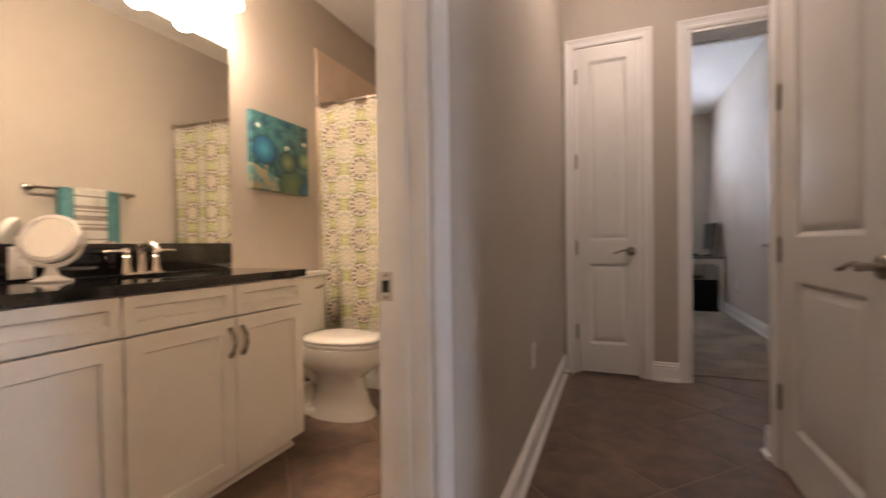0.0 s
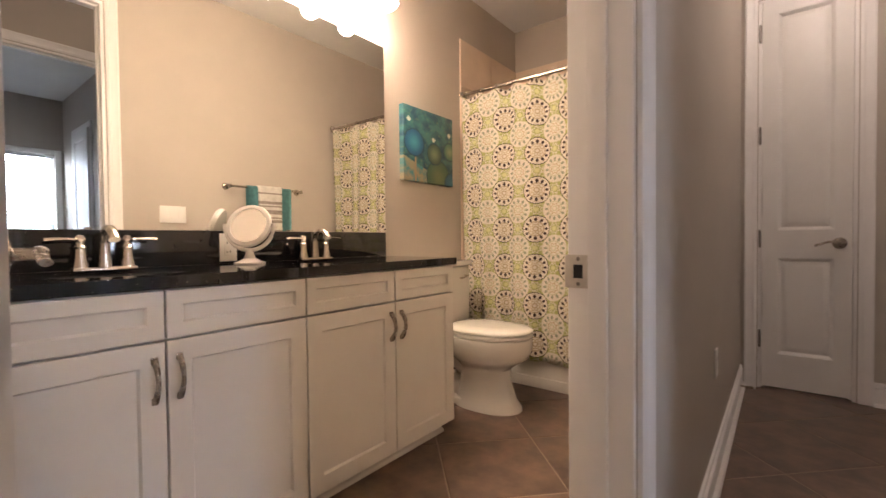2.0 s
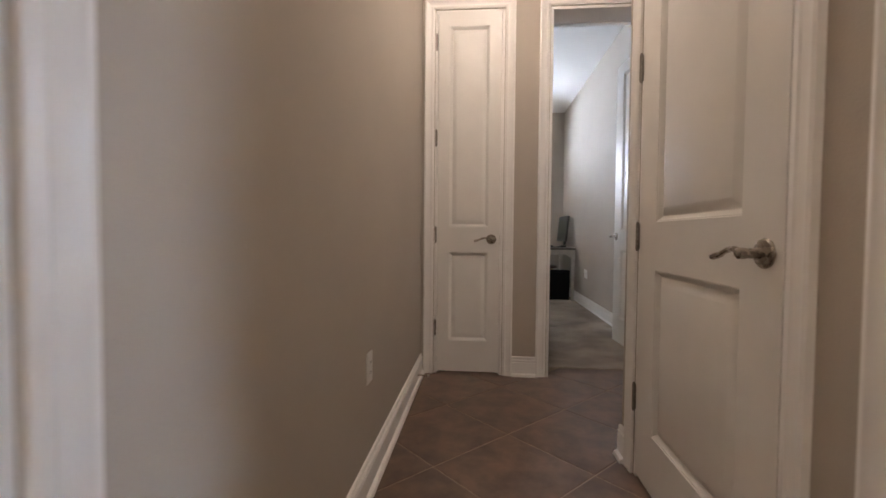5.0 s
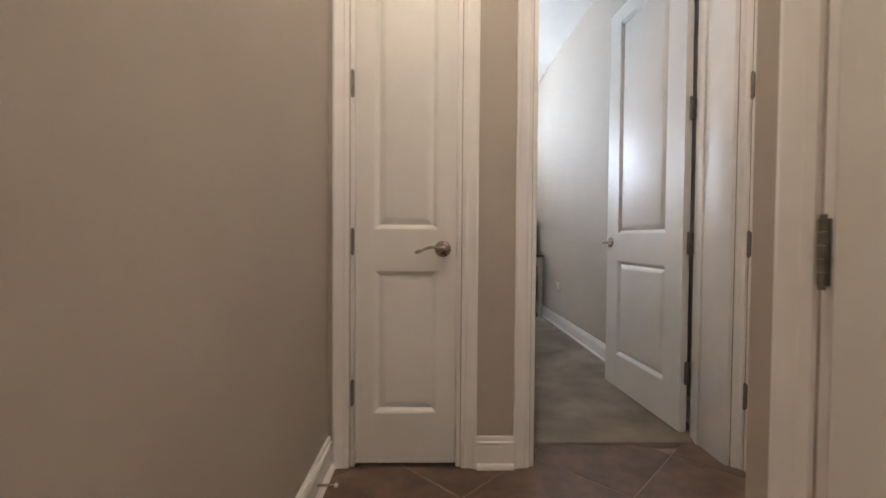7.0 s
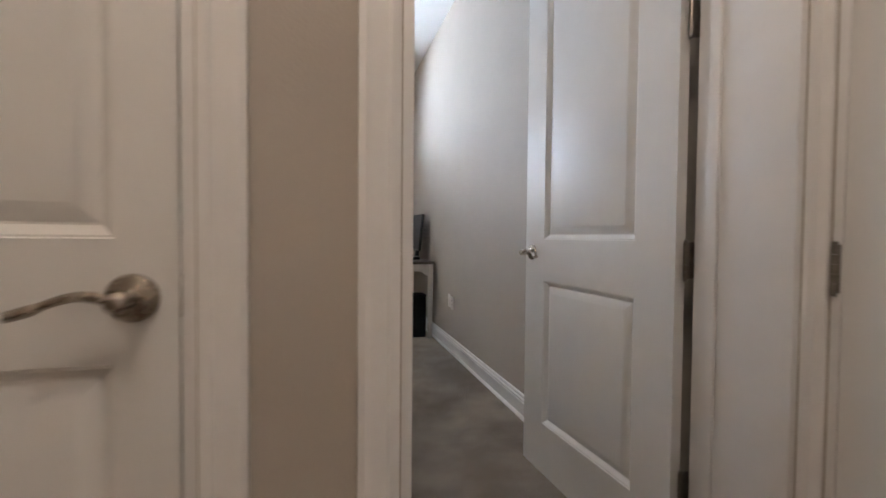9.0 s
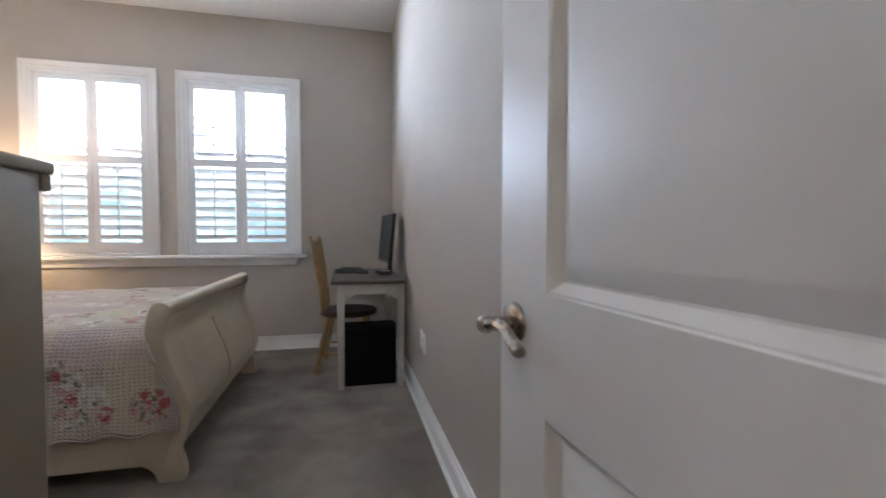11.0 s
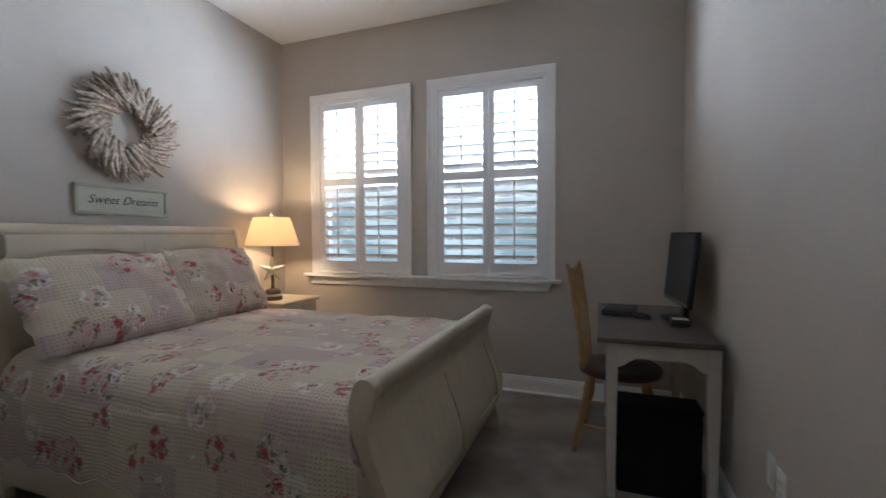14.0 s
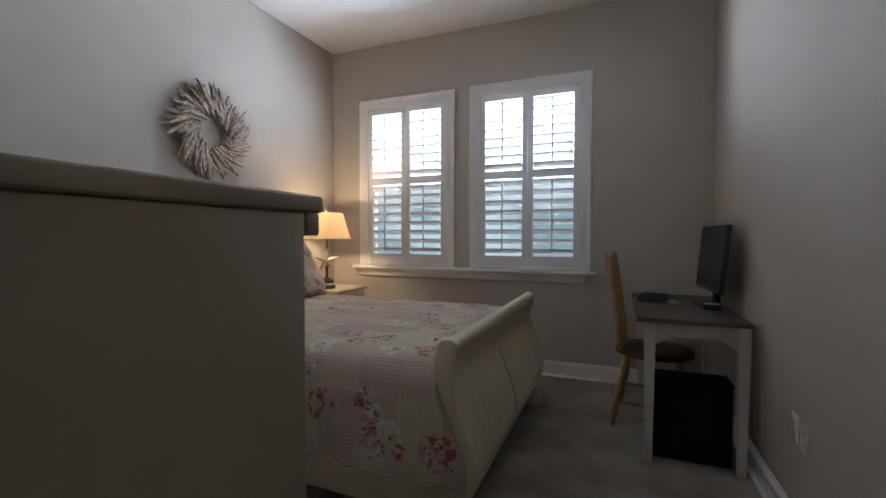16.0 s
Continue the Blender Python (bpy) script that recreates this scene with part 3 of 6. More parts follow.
def quilt_fabric():
    m, k, b = blank("patchwork_floral_quilt", 0.9, 0.15)
    uv = k.n.new("ShaderNodeUVMap").outputs[0]
    u, v, _ = k.split(uv)
    # patches in a grid, each with a tint of its own
    cell = k.n.new("ShaderNodeCombineXYZ")
    k.l.new(k.math("FLOOR", k.math("ADD", k.math("DIVIDE", u, 0.19), k.math("MULTIPLY", k.noise(uv, 18, 2), 0.05))), cell.inputs[0])
    k.l.new(k.math("FLOOR", k.math("ADD", k.math("DIVIDE", v, 0.155), k.math("MULTIPLY", k.noise(uv, 15, 2), 0.05))), cell.inputs[1])
    wn = k.n.new("ShaderNodeTexWhiteNoise")
    wn.noise_dimensions = "2D"
    k.l.new(cell.outputs[0], wn.inputs["Vector"])
    pr, pg, pb = k.split(wn.outputs["Color"])
    col = k.mix(k.soft(pr, 0.3, 0.32), (0.53, 0.42, 0.345), (0.58, 0.49, 0.385))
    col = k.mix(k.soft(pr, 0.62, 0.64), col, (0.60, 0.53, 0.39))
    col = k.mix(k.soft(pr, 0.84, 0.86), col, (0.50, 0.40, 0.36))
    # rows of small stitches, puckered
    wv = k.math("SINE", k.math("ADD", k.math("MULTIPLY", u, 330.0), k.math("MULTIPLY", k.noise(uv, 18, 3), 7.0)))
    wh = k.math("SINE", k.math("ADD", k.math("MULTIPLY", v, 380.0), k.math("MULTIPLY", k.noise(uv, 6, 3), 8.0)))
    tick = k.math("MULTIPLY", k.math("MULTIPLY_ADD", wv, 0.5, 0.5), k.math("MULTIPLY_ADD", wh, 0.5, 0.5))
    some = k.math("MULTIPLY", k.soft(tick, 0.3, 0.85), k.soft(pg, 0.35, 0.5))
    col = k.mix(k.math("MULTIPLY", some, 0.5), col, (0.30, 0.21, 0.19))
    # rose sprays: a pale ground, a few blooms and leaves on each
    wob = k.n.new("ShaderNodeVectorMath")
    wob.operation = "ADD"
    nz = k.n.new("ShaderNodeTexNoise")
    nz.inputs["Scale"].default_value, nz.inputs["Detail"].default_value = 26, 5
    k.l.new(uv, nz.inputs["Vector"])
    sc = k.n.new("ShaderNodeVectorMath")
    sc.operation = "SCALE"
    sc.inputs["Scale"].default_value = 0.042
    k.l.new(nz.outputs["Color"], sc.inputs[0])
    k.l.new(uv, wob.inputs[0])
    k.l.new(sc.outputs[0], wob.inputs[1])
    w = wob.outputs[0]
    fine = k.noise(uv, 95, 4)
    d1, c1 = k.voronoi(w, 6.0, 0.85)
    c1r, c1g, c1b = k.split(c1)
    d2, c2 = k.voronoi(w, 22, 0.9)
    r2, g2, b2 = k.split(c2)
    d3, c3 = k.voronoi(w, 44, 1.0)
    r3, g3, b3 = k.split(c3)
    lives = k.math("GREATER_THAN", c1r, 0.12)
    spray = k.math("MULTIPLY", lives, k.below(k.math("ADD", d1, k.math("MULTIPLY", fine, 0.12)), k.math("ADD", 0.34, k.math("MULTIPLY", c1g, 0.22))))
    ground = k.math("MULTIPLY", k.math("MULTIPLY", lives, k.below(d1, 0.46)), k.math("GREATER_THAN", c1b, 0.3))
    col = k.mix(k.math("MULTIPLY", ground, k.math("MULTIPLY", k.soft(k.math("ADD", d2, k.math("MULTIPLY", fine, 0.5)), 0.85, 0.7), 0.7)), col, (0.73, 0.69, 0.64))
    # leaves
    leaf = k.math("MULTIPLY", k.math("MULTIPLY", spray, k.below(k.math("ADD", d3, k.math("MULTIPLY", fine, 0.3)), 0.62)), k.below(r3, 0.6))
    col = k.mix(k.math("MULTIPLY", leaf, 0.9), col, k.mix(g3, (0.07, 0.08, 0.055), (0.27, 0.27, 0.18)))
    # blooms with darker hearts and paler petal rims
    edge = k.math("ADD", d2, k.math("MULTIPLY", k.math("SUBTRACT", fine, 0.5), 0.45))
    bloom = k.math("MULTIPLY", k.math("MULTIPLY", spray, k.soft(edge, 0.54, 0.45)), k.math("GREATER_THAN", r2, 0.3))
    petal = k.math("ADD", k.math("MULTIPLY", k.math("SINE", k.math("MULTIPLY", edge, 34.0)), 0.25), k.math("MULTIPLY", edge, 1.7))
    red = k.mix(k.soft(petal, 0.1, 0.75), (0.23, 0.03, 0.035), (0.46, 0.16, 0.14))
    pink = k.mix(k.soft(petal, 0.1, 0.75), (0.42, 0.19, 0.18), (0.58, 0.39, 0.35))
    col = k.mix(bloom, col, k.mix(k.math("GREATER_THAN", g2, 0.52), red, pink))
    k.l.new(col, b.inputs["Base Color"])
    h = k.math("ADD", k.math("MULTIPLY", tick, 0.5), k.noise(uv, 25, 4))
    k.bump(h, 0.005, b)
    b.inputs["Sheen Weight"].default_value = 0.15
    return m


def granite():
    m, k, b = blank("black_granite", 0.08, 0.6)
    co = k.n.new("ShaderNodeTexCoord").outputs["Object"]
    d, c = k.voronoi(co, 130)
    r, g, _ = k.split(c)
    fleck = k.math("MULTIPLY", k.below(d, 0.3), k.math("GREATER_THAN", r, 0.93))
    col = k.mix(k.soft(k.noise(co, 30, 5), 0.5, 0.75), (0.006, 0.006, 0.007), (0.022, 0.02, 0.019))
    col = k.mix(fleck, col, k.mix(g, (0.10, 0.09, 0.08), (0.28, 0.24, 0.19)))
    k.l.new(col, b.inputs["Base Color"])
    return m


def canvas_paint():
    """Abstract painting: round teal trees, hills and a pale path."""
    m, k, b = blank("teal_tree_painting", 0.45, 0.4)
    uv = k.n.new("ShaderNodeUVMap").outputs[0]
    u, v, _ = k.split(uv)
    n1 = k.noise(uv, 7, 6)
    n2 = k.noise(uv, 22, 4)
    col = k.mix(k.soft(n1, 0.35, 0.65), (0.008, 0.055, 0.095), (0.05, 0.17, 0.165))
    col = k.mix(k.math("MULTIPLY", k.soft(n2, 0.55, 0.7), 0.6), col, (0.15, 0.22, 0.11))

    def disc(col, cu, cv, r, a, bb):
        du, dv = k.math("SUBTRACT", u, cu), k.math("SUBTRACT", v, cv)
        d = k.math("SQRT", k.math("ADD", k.math("MULTIPLY", du, du), k.math("MULTIPLY", dv, dv)))
        d = k.math("ADD", d, k.math("MULTIPLY", n2, 0.03))
        inner = k.mix(k.soft(d, 0.0, r), bb, a)
        edge = k.mix(k.soft(d, r - 0.02, r), inner, (0.01, 0.05, 0.07))
        return k.mix(k.below(d, r + 0.005), col, edge)

    hill = k.math("SUBTRACT", 0.33, k.math("MULTIPLY", u, 0.35))
    col = k.mix(k.below(v, hill), col, k.mix(k.soft(n1, 0.4, 0.6), (0.34, 0.30, 0.19), (0.07, 0.24, 0.26)))
    col = disc(col, 0.68, 0.10, 0.26, (0.05, 0.12, 0.07), (0.16, 0.2, 0.09))
    col = disc(col, 1.0, 0.02, 0.2, (0.02, 0.10, 0.17), (0.05, 0.2, 0.27))
    stem = k.math("MULTIPLY", k.below(k.math("ABSOLUTE", k.math("SUBTRACT", u, 0.22)), 0.016), k.below(v, 0.45))
    col = k.mix(stem, col, (0.38, 0.27, 0.16))
    col = disc(col, 0.2, 0.52, 0.2, (0.01, 0.09, 0.2), (0.06, 0.3, 0.42))
    col = disc(col, 0.6, 0.42, 0.165, (0.05, 0.09, 0.06), (0.22, 0.28, 0.16))
    col = disc(col, 0.93, 0.5, 0.15, (0.06, 0.17, 0.12), (0.3, 0.36, 0.2))
    for cu, cv in ((0.10, 0.82), (0.58, 0.62), (0.92, 0.74)):
        du, dv = k.math("SUBTRACT", u, cu), k.math("SUBTRACT", v, cv)
        d = k.math("ADD", k.math("ABSOLUTE", du), k.math("ABSOLUTE", dv))
        col = k.mix(k.below(k.math("ADD", d, k.math("MULTIPLY", n2, 0.05)), 0.065), col, (0.75, 0.72, 0.6))
    k.l.new(col, b.inputs["Base Color"])
    k.bump(k.noise(uv, 160, 3), 0.001, b)
    return m


CURTAIN, QUILT, GRANITE, PAINTING = curtain_fabric(), quilt_fabric(), granite(), canvas_paint()
CAB = material("white_cabinet_paint", (0.76, 0.73, 0.67), 0.4, vary=0.02, scale=5, bump=0.01, bump_scale=80)
PORC = material("white_porcelain", (0.80, 0.77, 0.71), 0.12, vary=0.01, coat=0.4)
CHROME = material("satin_nickel", (0.56, 0.51, 0.45), 0.24, metal=1.0, vary=0.04, scale=40)
SURR = material("beige_tub_tile", (0.70, 0.56, 0.43), 0.3, vary=0.04, scale=6, bump=0.02, bump_scale=60)
TEAL = material("teal_towel", (0.10, 0.27, 0.29), 0.95, vary=0.12, scale=40, bump=0.6, bump_scale=500)
STRIPE = material("cream_striped_towel", (0.78, 0.74, 0.68), 0.95, vary=0.1, scale=30, bump=0.6, bump_scale=500)
STRIPE2 = material("grey_brown_towel_band", (0.40, 0.34, 0.30), 0.95, vary=0.15, scale=40, bump=0.6, bump_scale=500)
ACRYL = material("white_acrylic", (0.80, 0.77, 0.72), 0.2, vary=0.01)
FROST = emitter("lit_frosted_glass", (1.0, 0.80, 0.56), 28.0)


def mirror_material():
    m = bpy.data.materials.new("mirror_silver")
    m.use_nodes = True
    b = m.node_tree.nodes["Principled BSDF"]
    b.inputs["Metallic"].default_value, b.inputs["Roughness"].default_value = 1.0, 0.0
    b.inputs["Base Color"].default_value = (0.90, 0.92, 0.90, 1)
    return m


MIRROR = mirror_material()


def with_uv(bm, fn):
    layer = bm.loops.layers.uv.verify()
    for f in bm.faces:
        for lp in f.loops:
            lp[layer].uv = fn(lp.vert.co)
    return bm


def grid(nu, nv, fn, uvfn=None, closed=False):
    """A sheet fn(s, t) over s, t in 0..1, with uv."""
    bm = bmesh.new()
    layer = bm.loops.layers.uv.verify()
    vs = [[bm.verts.new(fn(i / nu, j / nv)) for j in range(nv + 1)] for i in range(nu + 1)]
    for i in range(nu):
        for j in range(nv):
            f = bm.faces.new((vs[i][j], vs[i + 1][j], vs[i + 1][j + 1], vs[i][j + 1]))
            for lp, (a, c) in zip(f.loops, ((i, j), (i + 1, j), (i + 1, j + 1), (i, j + 1))):
                lp[layer].uv = uvfn(a / nu, c / nv) if uvfn else (a / nu, c / nv)
    return bm


# ---- bathroom ----
CT = 0.879   # countertop
VF = -1.43   # cabinet fronts
VY = (-0.12, 0.309, 0.736, 1.165, 1.572)


def shaker(w, h, t=0.02, rail=0.055):
    """A shaker front: frame with a sunk panel; x 0..t outward, y 0..w, z 0..h."""
    bm = bmesh.new()
    rings = ((0.0, t - 0.002), (0.002, t), (rail, t), (rail + 0.006, t - 0.009))
    prev = [bm.verts.new((0, y, z)) for y, z in ((0, 0), (w, 0), (w, h), (0, h))]
    bm.faces.new(prev)
    for ins, x in rings:
        ring = [bm.verts.new((x, y, z)) for y, z in ((ins, ins), (w - ins, ins), (w - ins, h - ins), (ins, h - ins))]
        for i in range(4):
            bm.faces.new((prev[i], prev[(i + 1) % 4], ring[(i + 1) % 4], ring[i]))
        prev = ring
    bm.faces.new(prev)
    return bm


def bow_pull(length=0.105):
    pts, rad = [], []
    for i in range(13):
        f = i / 12
        pts.append((0.006 + 0.024 * math.sin(math.pi * f) ** 0.8, 0, (f - 0.5) * length))
        rad.append(0.0055 + 0.002 * abs(2 * f - 1))
    bm = tube(pts, 0.006, 8, radii=rad, flat=1.5)
    for s in (-1, 1):
        box(0, 0.008, -0.008, 0.008, s * length / 2 - 0.009, s * length / 2 + 0.009, 0.002, bm)
    return bm


for i in range(2):
    y0, y1 = VY[2 * i], VY[2 * i + 2]
    v = thing("vanity_cabinet", (0, y0, 0), 0, "white shaker vanity cabinet with two doors and bow pulls", "cabinet", "vanity cabinets")
    w = y1 - y0
    part("body", box(MW + 0.001, VF - 0.012, 0.001, w - 0.001, 0.075, CT - 0.035, 0.001), CAB, v)
    part("toe_kick", box(MW + 0.001, VF - 0.06, 0.004, w - 0.004, 0.0, 0.0745, 0.001), CAB, v)
    part("shoe_moulding", extrude([(0, 0), (0.016, 0), (0.015, 0.008), (0.009, 0.016), (0, 0.019)], w - 0.01, m=Matrix.Translation((VF - 0.06, 0.005, 0))), CAB, v)
    for j in range(2):
        a, b2_ = VY[2 * i + j] - y0 + 0.0026, VY[2 * i + j + 1] - y0 - 0.0026
        dr = part("drawer_front", shaker(b2_ - a, 0.127, rail=0.038), CAB, v, place=(VF, a, 0.7135))
        dd = part("cabinet_door", shaker(b2_ - a, 0.629, rail=0.058), CAB, v, place=(VF, a, 0.078))
        hy = (b2_ - a) - 0.027 if j == 0 else 0.027
        part("handle", bow_pull(), NICKEL, dd, "brushed nickel bow pull", (0.02, hy, 0.532))

top = thing("countertop", (0, 0, 0), 0, "polished black granite countertop with backsplash and two sinks", "countertop")
SINKS = (0.285, 1.085)


def counter_top():
    """A slab with two oval cut-outs, built as strips between rings."""
    bm = bmesh.new()
    x0, x1 = MW + 0.002, VF + 0.028
    cells = [(VY[0], SINKS[0] - 0.3, None), (SINKS[0] - 0.3, SINKS[0] + 0.3, SINKS[0]), (SINKS[0] + 0.3, SINKS[1] - 0.3, None), (SINKS[1] - 0.3, SINKS[1] + 0.3, SINKS[1]), (SINKS[1] + 0.3, VY[-1] + 0.018, None)]
    for a, b, c in cells:
        if c is None:
            box(x0, x1, a, b, CT - 0.033, CT, 0, bm)
            continue
        n = 40
        cx = (x0 + x1) / 2 + 0.01
        for z in (CT, CT - 0.033):
            inn, out = [], []
            for i in range(n):
                t = 2 * math.pi * i / n
                inn.append(bm.verts.new((cx + 0.165 * math.cos(t), c + 0.215 * math.sin(t), z)))
                s = max(abs(math.cos(t)), abs(math.sin(t)))
                ux, uy = math.cos(t) / s, math.sin(t) / s
                out.append(bm.verts.new(((x1 if ux > 0 else x0) if abs(ux) > 0.999 else cx + ux * (x1 - cx if ux > 0 else cx - x0), c + uy * 0.3, z)))
            for i in range(n):
                bm.faces.new((inn[i], inn[(i + 1) % n], out[(i + 1) % n], out[i]))
            if z == CT:
                keep = inn
                keepo = out
        for i in range(n):
            j = (i + 1) % n
            bm.faces.new((keep[i], keep[j], inn[j], inn[i]))
            if abs(keepo[i].co.x - x1) < 1e-4 and abs(keepo[j].co.x - x1) < 1e-4:
                bm.faces.new((keepo[i], keepo[j], out[j], out[i]))
    bmesh.ops.remove_doubles(bm, verts=bm.verts[:], dist=1e-5)
    return bm


part("slab", counter_top(), GRANITE, top)
part("backsplash", box(MW + 0.002, MW + 0.022, VY[0], 1.622, CT + 0.0005, 1.012, 0.002), GRANITE, top)
for sy in SINKS:
    prof = [(0.0, -0.15), (0.03, -0.15), (0.10, -0.142), (0.145, -0.11), (0.168, -0.06), (0.172, -0.034), (0.185, -0.034), (0.185, -0.04), (0.18, -0.07), (0.15, -0.125), (0.1, -0.155), (0, -0.16)]
    bm = lathe(prof, 36)
    bm.transform(Matrix.Diagonal((1, 1.28, 1, 1)))
    part("sink_basin", bm, PORC, top, "white undermount porcelain basin", ((MW + VF) / 2 + 0.025, sy, CT))
    part("drain", lathe([(0, 0), (0.022, 0), (0.02, 0.003), (0, 0.002)], 18), CHROME, top, place=((MW + VF) / 2 + 0.025, sy, CT - 0.149))


def faucet(place):
    f = thing("faucet", place, 0, "brushed nickel two-handle bathroom faucet on the countertop", "faucet", "vanity faucets")
    bm = extrude([(-0.025, 0), (0.025, 0), (0.022, 0.012), (-0.022, 0.012)], 0.17, m=Matrix.Translation((0, -0.085, 0)), bevel=0.004)
    part("base_plate", bm, CHROME, f)
    pts = [(0, 0, 0.01), (0.0, 0, 0.06), (0.002, 0, 0.09), (0.015, 0, 0.118), (0.04, 0, 0.132), (0.068, 0, 0.13), (0.092, 0, 0.115), (0.104, 0, 0.098)]
    part("spout", tube(pts, 0.013, 14, radii=[0.021, 0.016, 0.0145, 0.0145, 0.0145, 0.0145, 0.0145, 0.0155]), CHROME, f)
    part("pop_up_rod", lathe([(0, 0), (0.003, 0), (0.003, 0.03), (0.006, 0.034), (0.006, 0.042), (0, 0.046)], 10), CHROME, f, place=(-0.02, 0, 0.09))
    for s in (-1, 1):
        h = part("valve", lathe([(0, 0), (0.022, 0), (0.021, 0.012), (0.016, 0.03), (0.0145, 0.06), (0.018, 0.066), (0.012, 0.072), (0.012, 0.082), (0.015, 0.09), (0.01, 0.102), (0, 0.105)], 18), CHROME, f, place=(0, s * 0.062, 0.01))
        part("lever", tube([(0, 0, 0), (0, s * 0.03, 0.004), (0, s * 0.06, 0.003), (0, s * 0.085, 0.001)], 0.006, 10, radii=[0.007, 0.0055, 0.008, 0.009], flat=0.7), CHROME, h, place=(0, 0, 0.088))
    return f


for sy in SINKS:
    faucet((MW + 0.085, sy + 0.01, CT + 0.0005))

big_mirror = thing("wall_mirror", (MW, 0, 0), 0, "large frameless bathroom mirror on the wall", "mirror")
part("glass", box(0.002, 0.008, VY[0] - 0.02, 1.635, 1.0135, 2.075), MIRROR, big_mirror, soft=False)

# vanity light: back plate, arm and four glowing shades
vl = thing("vanity_light", (MW, 1.12, 2.435), 0, "brushed nickel vanity light with glowing frosted glass shades", "wall lamp")
part("back_plate", box(0, 0.025, -0.34, 0.34, -0.05, 0.05, 0.006), NICKEL, vl)
for i in range(4):
    y = -0.36 + i * 0.24
    part("arm", tube([(0.02, y, 0), (0.07, y, 0.03), (0.09, y, 0.03), (0.115, y, 0.0), (0.115, y, -0.04)], 0.007, 8), NICKEL, vl)
    sh = part("shade", lathe([(0.03, 0), (0.05, -0.02), (0.078, -0.06), (0.10, -0.115), (0.1195, -0.165), (0.115, -0.165), (0.096, -0.115), (0.074, -0.06), (0.046, -0.022), (0.026, -0.004)], 24), FROST, vl, "frosted glass shade, lit", (0.115, y, -0.04))
for i in range(4):
    lamp_light("vanity_bulb", "POINT", (MW + 0.14, 0.76 + i * 0.24, 2.175), 8.5, WARM, 0.05)

# painting
pt = thing("painting", (MW, 1.762, 1.33), 0, "square canvas painting of round teal trees", "painting")
bm = box(0.0, 0.036, 0, 0.488, 0, 0.455, 0.003)
with_uv(bm, lambda c: (c.y / 0.488, c.z / 0.455))
part("canvas", bm, PAINTING, pt, place=(0.002, 0, 0, 0, 0, 0))

# toilet, tank on the mirror wall, bowl towards the room
tl = thing("toilet", (MW, 2.0, 0), 0, "white porcelain two-piece toilet with closed lid", "toilet")
part("tank", box(0.012, 0.2, -0.215, 0.215, 0.42, 0.76, 0.022, seg=4), PORC, tl)
part("tank_lid", box(0.005, 0.212, -0.228, 0.228, 0.761, 0.795, 0.012, seg=3), PORC, tl)
part("flush_lever", tube([(0.205, 0.15, 0.70), (0.222, 0.15, 0.70), (0.226, 0.11, 0.692), (0.226, 0.07, 0.69)], 0.006, 8), CHROME, tl)


def oval_stack(levels, n=32):
    """A body through oval sections: (cx, rx_back, rx_front, ry, z)."""
    bm = bmesh.new()
    rings = []
    for cx, rb, rf, ry, z in levels:
        ring = []
        for i in range(n):
            t = 2 * math.pi * i / n
            ct, st = math.cos(t), math.sin(t)
            ring.append(bm.verts.new((cx + (rf if ct > 0 else rb) * math.copysign(abs(ct) ** 0.85, ct), ry * math.copysign(abs(st) ** 0.9, st), z)))
        rings.append(ring)
    for a, b in zip(rings, rings[1:]):
        for i in range(n):
            bm.faces.new((a[i], a[(i + 1) % n], b[(i + 1) % n], b[i]))
    bm.faces.new(rings[0])
    bm.faces.new(rings[-1])
    return bm


part("bowl", oval_stack([(0.44, 0.19, 0.235, 0.135, 0.0), (0.44, 0.19, 0.232, 0.132, 0.02), (0.44, 0.17, 0.2, 0.112, 0.06), (0.44, 0.15, 0.17, 0.098, 0.15), (0.44, 0.15, 0.165, 0.098, 0.215), (0.45, 0.19, 0.2, 0.125, 0.25), (0.45, 0.24, 0.258, 0.172, 0.285), (0.45, 0.265, 0.28, 0.186, 0.325), (0.45, 0.265, 0.284, 0.189, 0.375), (0.45, 0.26, 0.282, 0.188, 0.392), (0.45, 0.25, 0.27, 0.178, 0.398)]), PORC, tl, soft=50)
bm = tube([(0.34, 0, 0.2), (0.27, 0, 0.25), (0.19, 0, 0.25), (0.14, 0, 0.18), (0.145, 0, 0.1), (0.2, 0, 0.06), (0.3, 0, 0.05)], 0.085, 18, radii=[0.075, 0.082, 0.085, 0.085, 0.085, 0.08, 0.07])
part("trapway", bm, PORC, tl, soft=60)
part("floor_flange", box(0.09, 0.36, -0.115, 0.115, 0.0, 0.045, 0.015, seg=3), PORC, tl)
part("bowl_deck", box(0.06, 0.26, -0.17, 0.17, 0.30, 0.421, 0.03, seg=4), PORC, tl)
part("seat", oval_stack([(0.45, 0.20, 0.282, 0.186, 0.399), (0.45, 0.205, 0.288, 0.19, 0.405), (0.45, 0.205, 0.288, 0.19, 0.414), (0.45, 0.2, 0.28, 0.184, 0.42)]), PORC, tl)
part("lid", oval_stack([(0.45, 0.205, 0.284, 0.187, 0.4215), (0.45, 0.21, 0.29, 0.192, 0.427), (0.45, 0.21, 0.288, 0.19, 0.437), (0.45, 0.19, 0.262, 0.17, 0.447), (0.45, 0.12, 0.17, 0.1, 0.453)]), PORC, tl, soft=60)

tl.scale = (1, 1, 1.05)

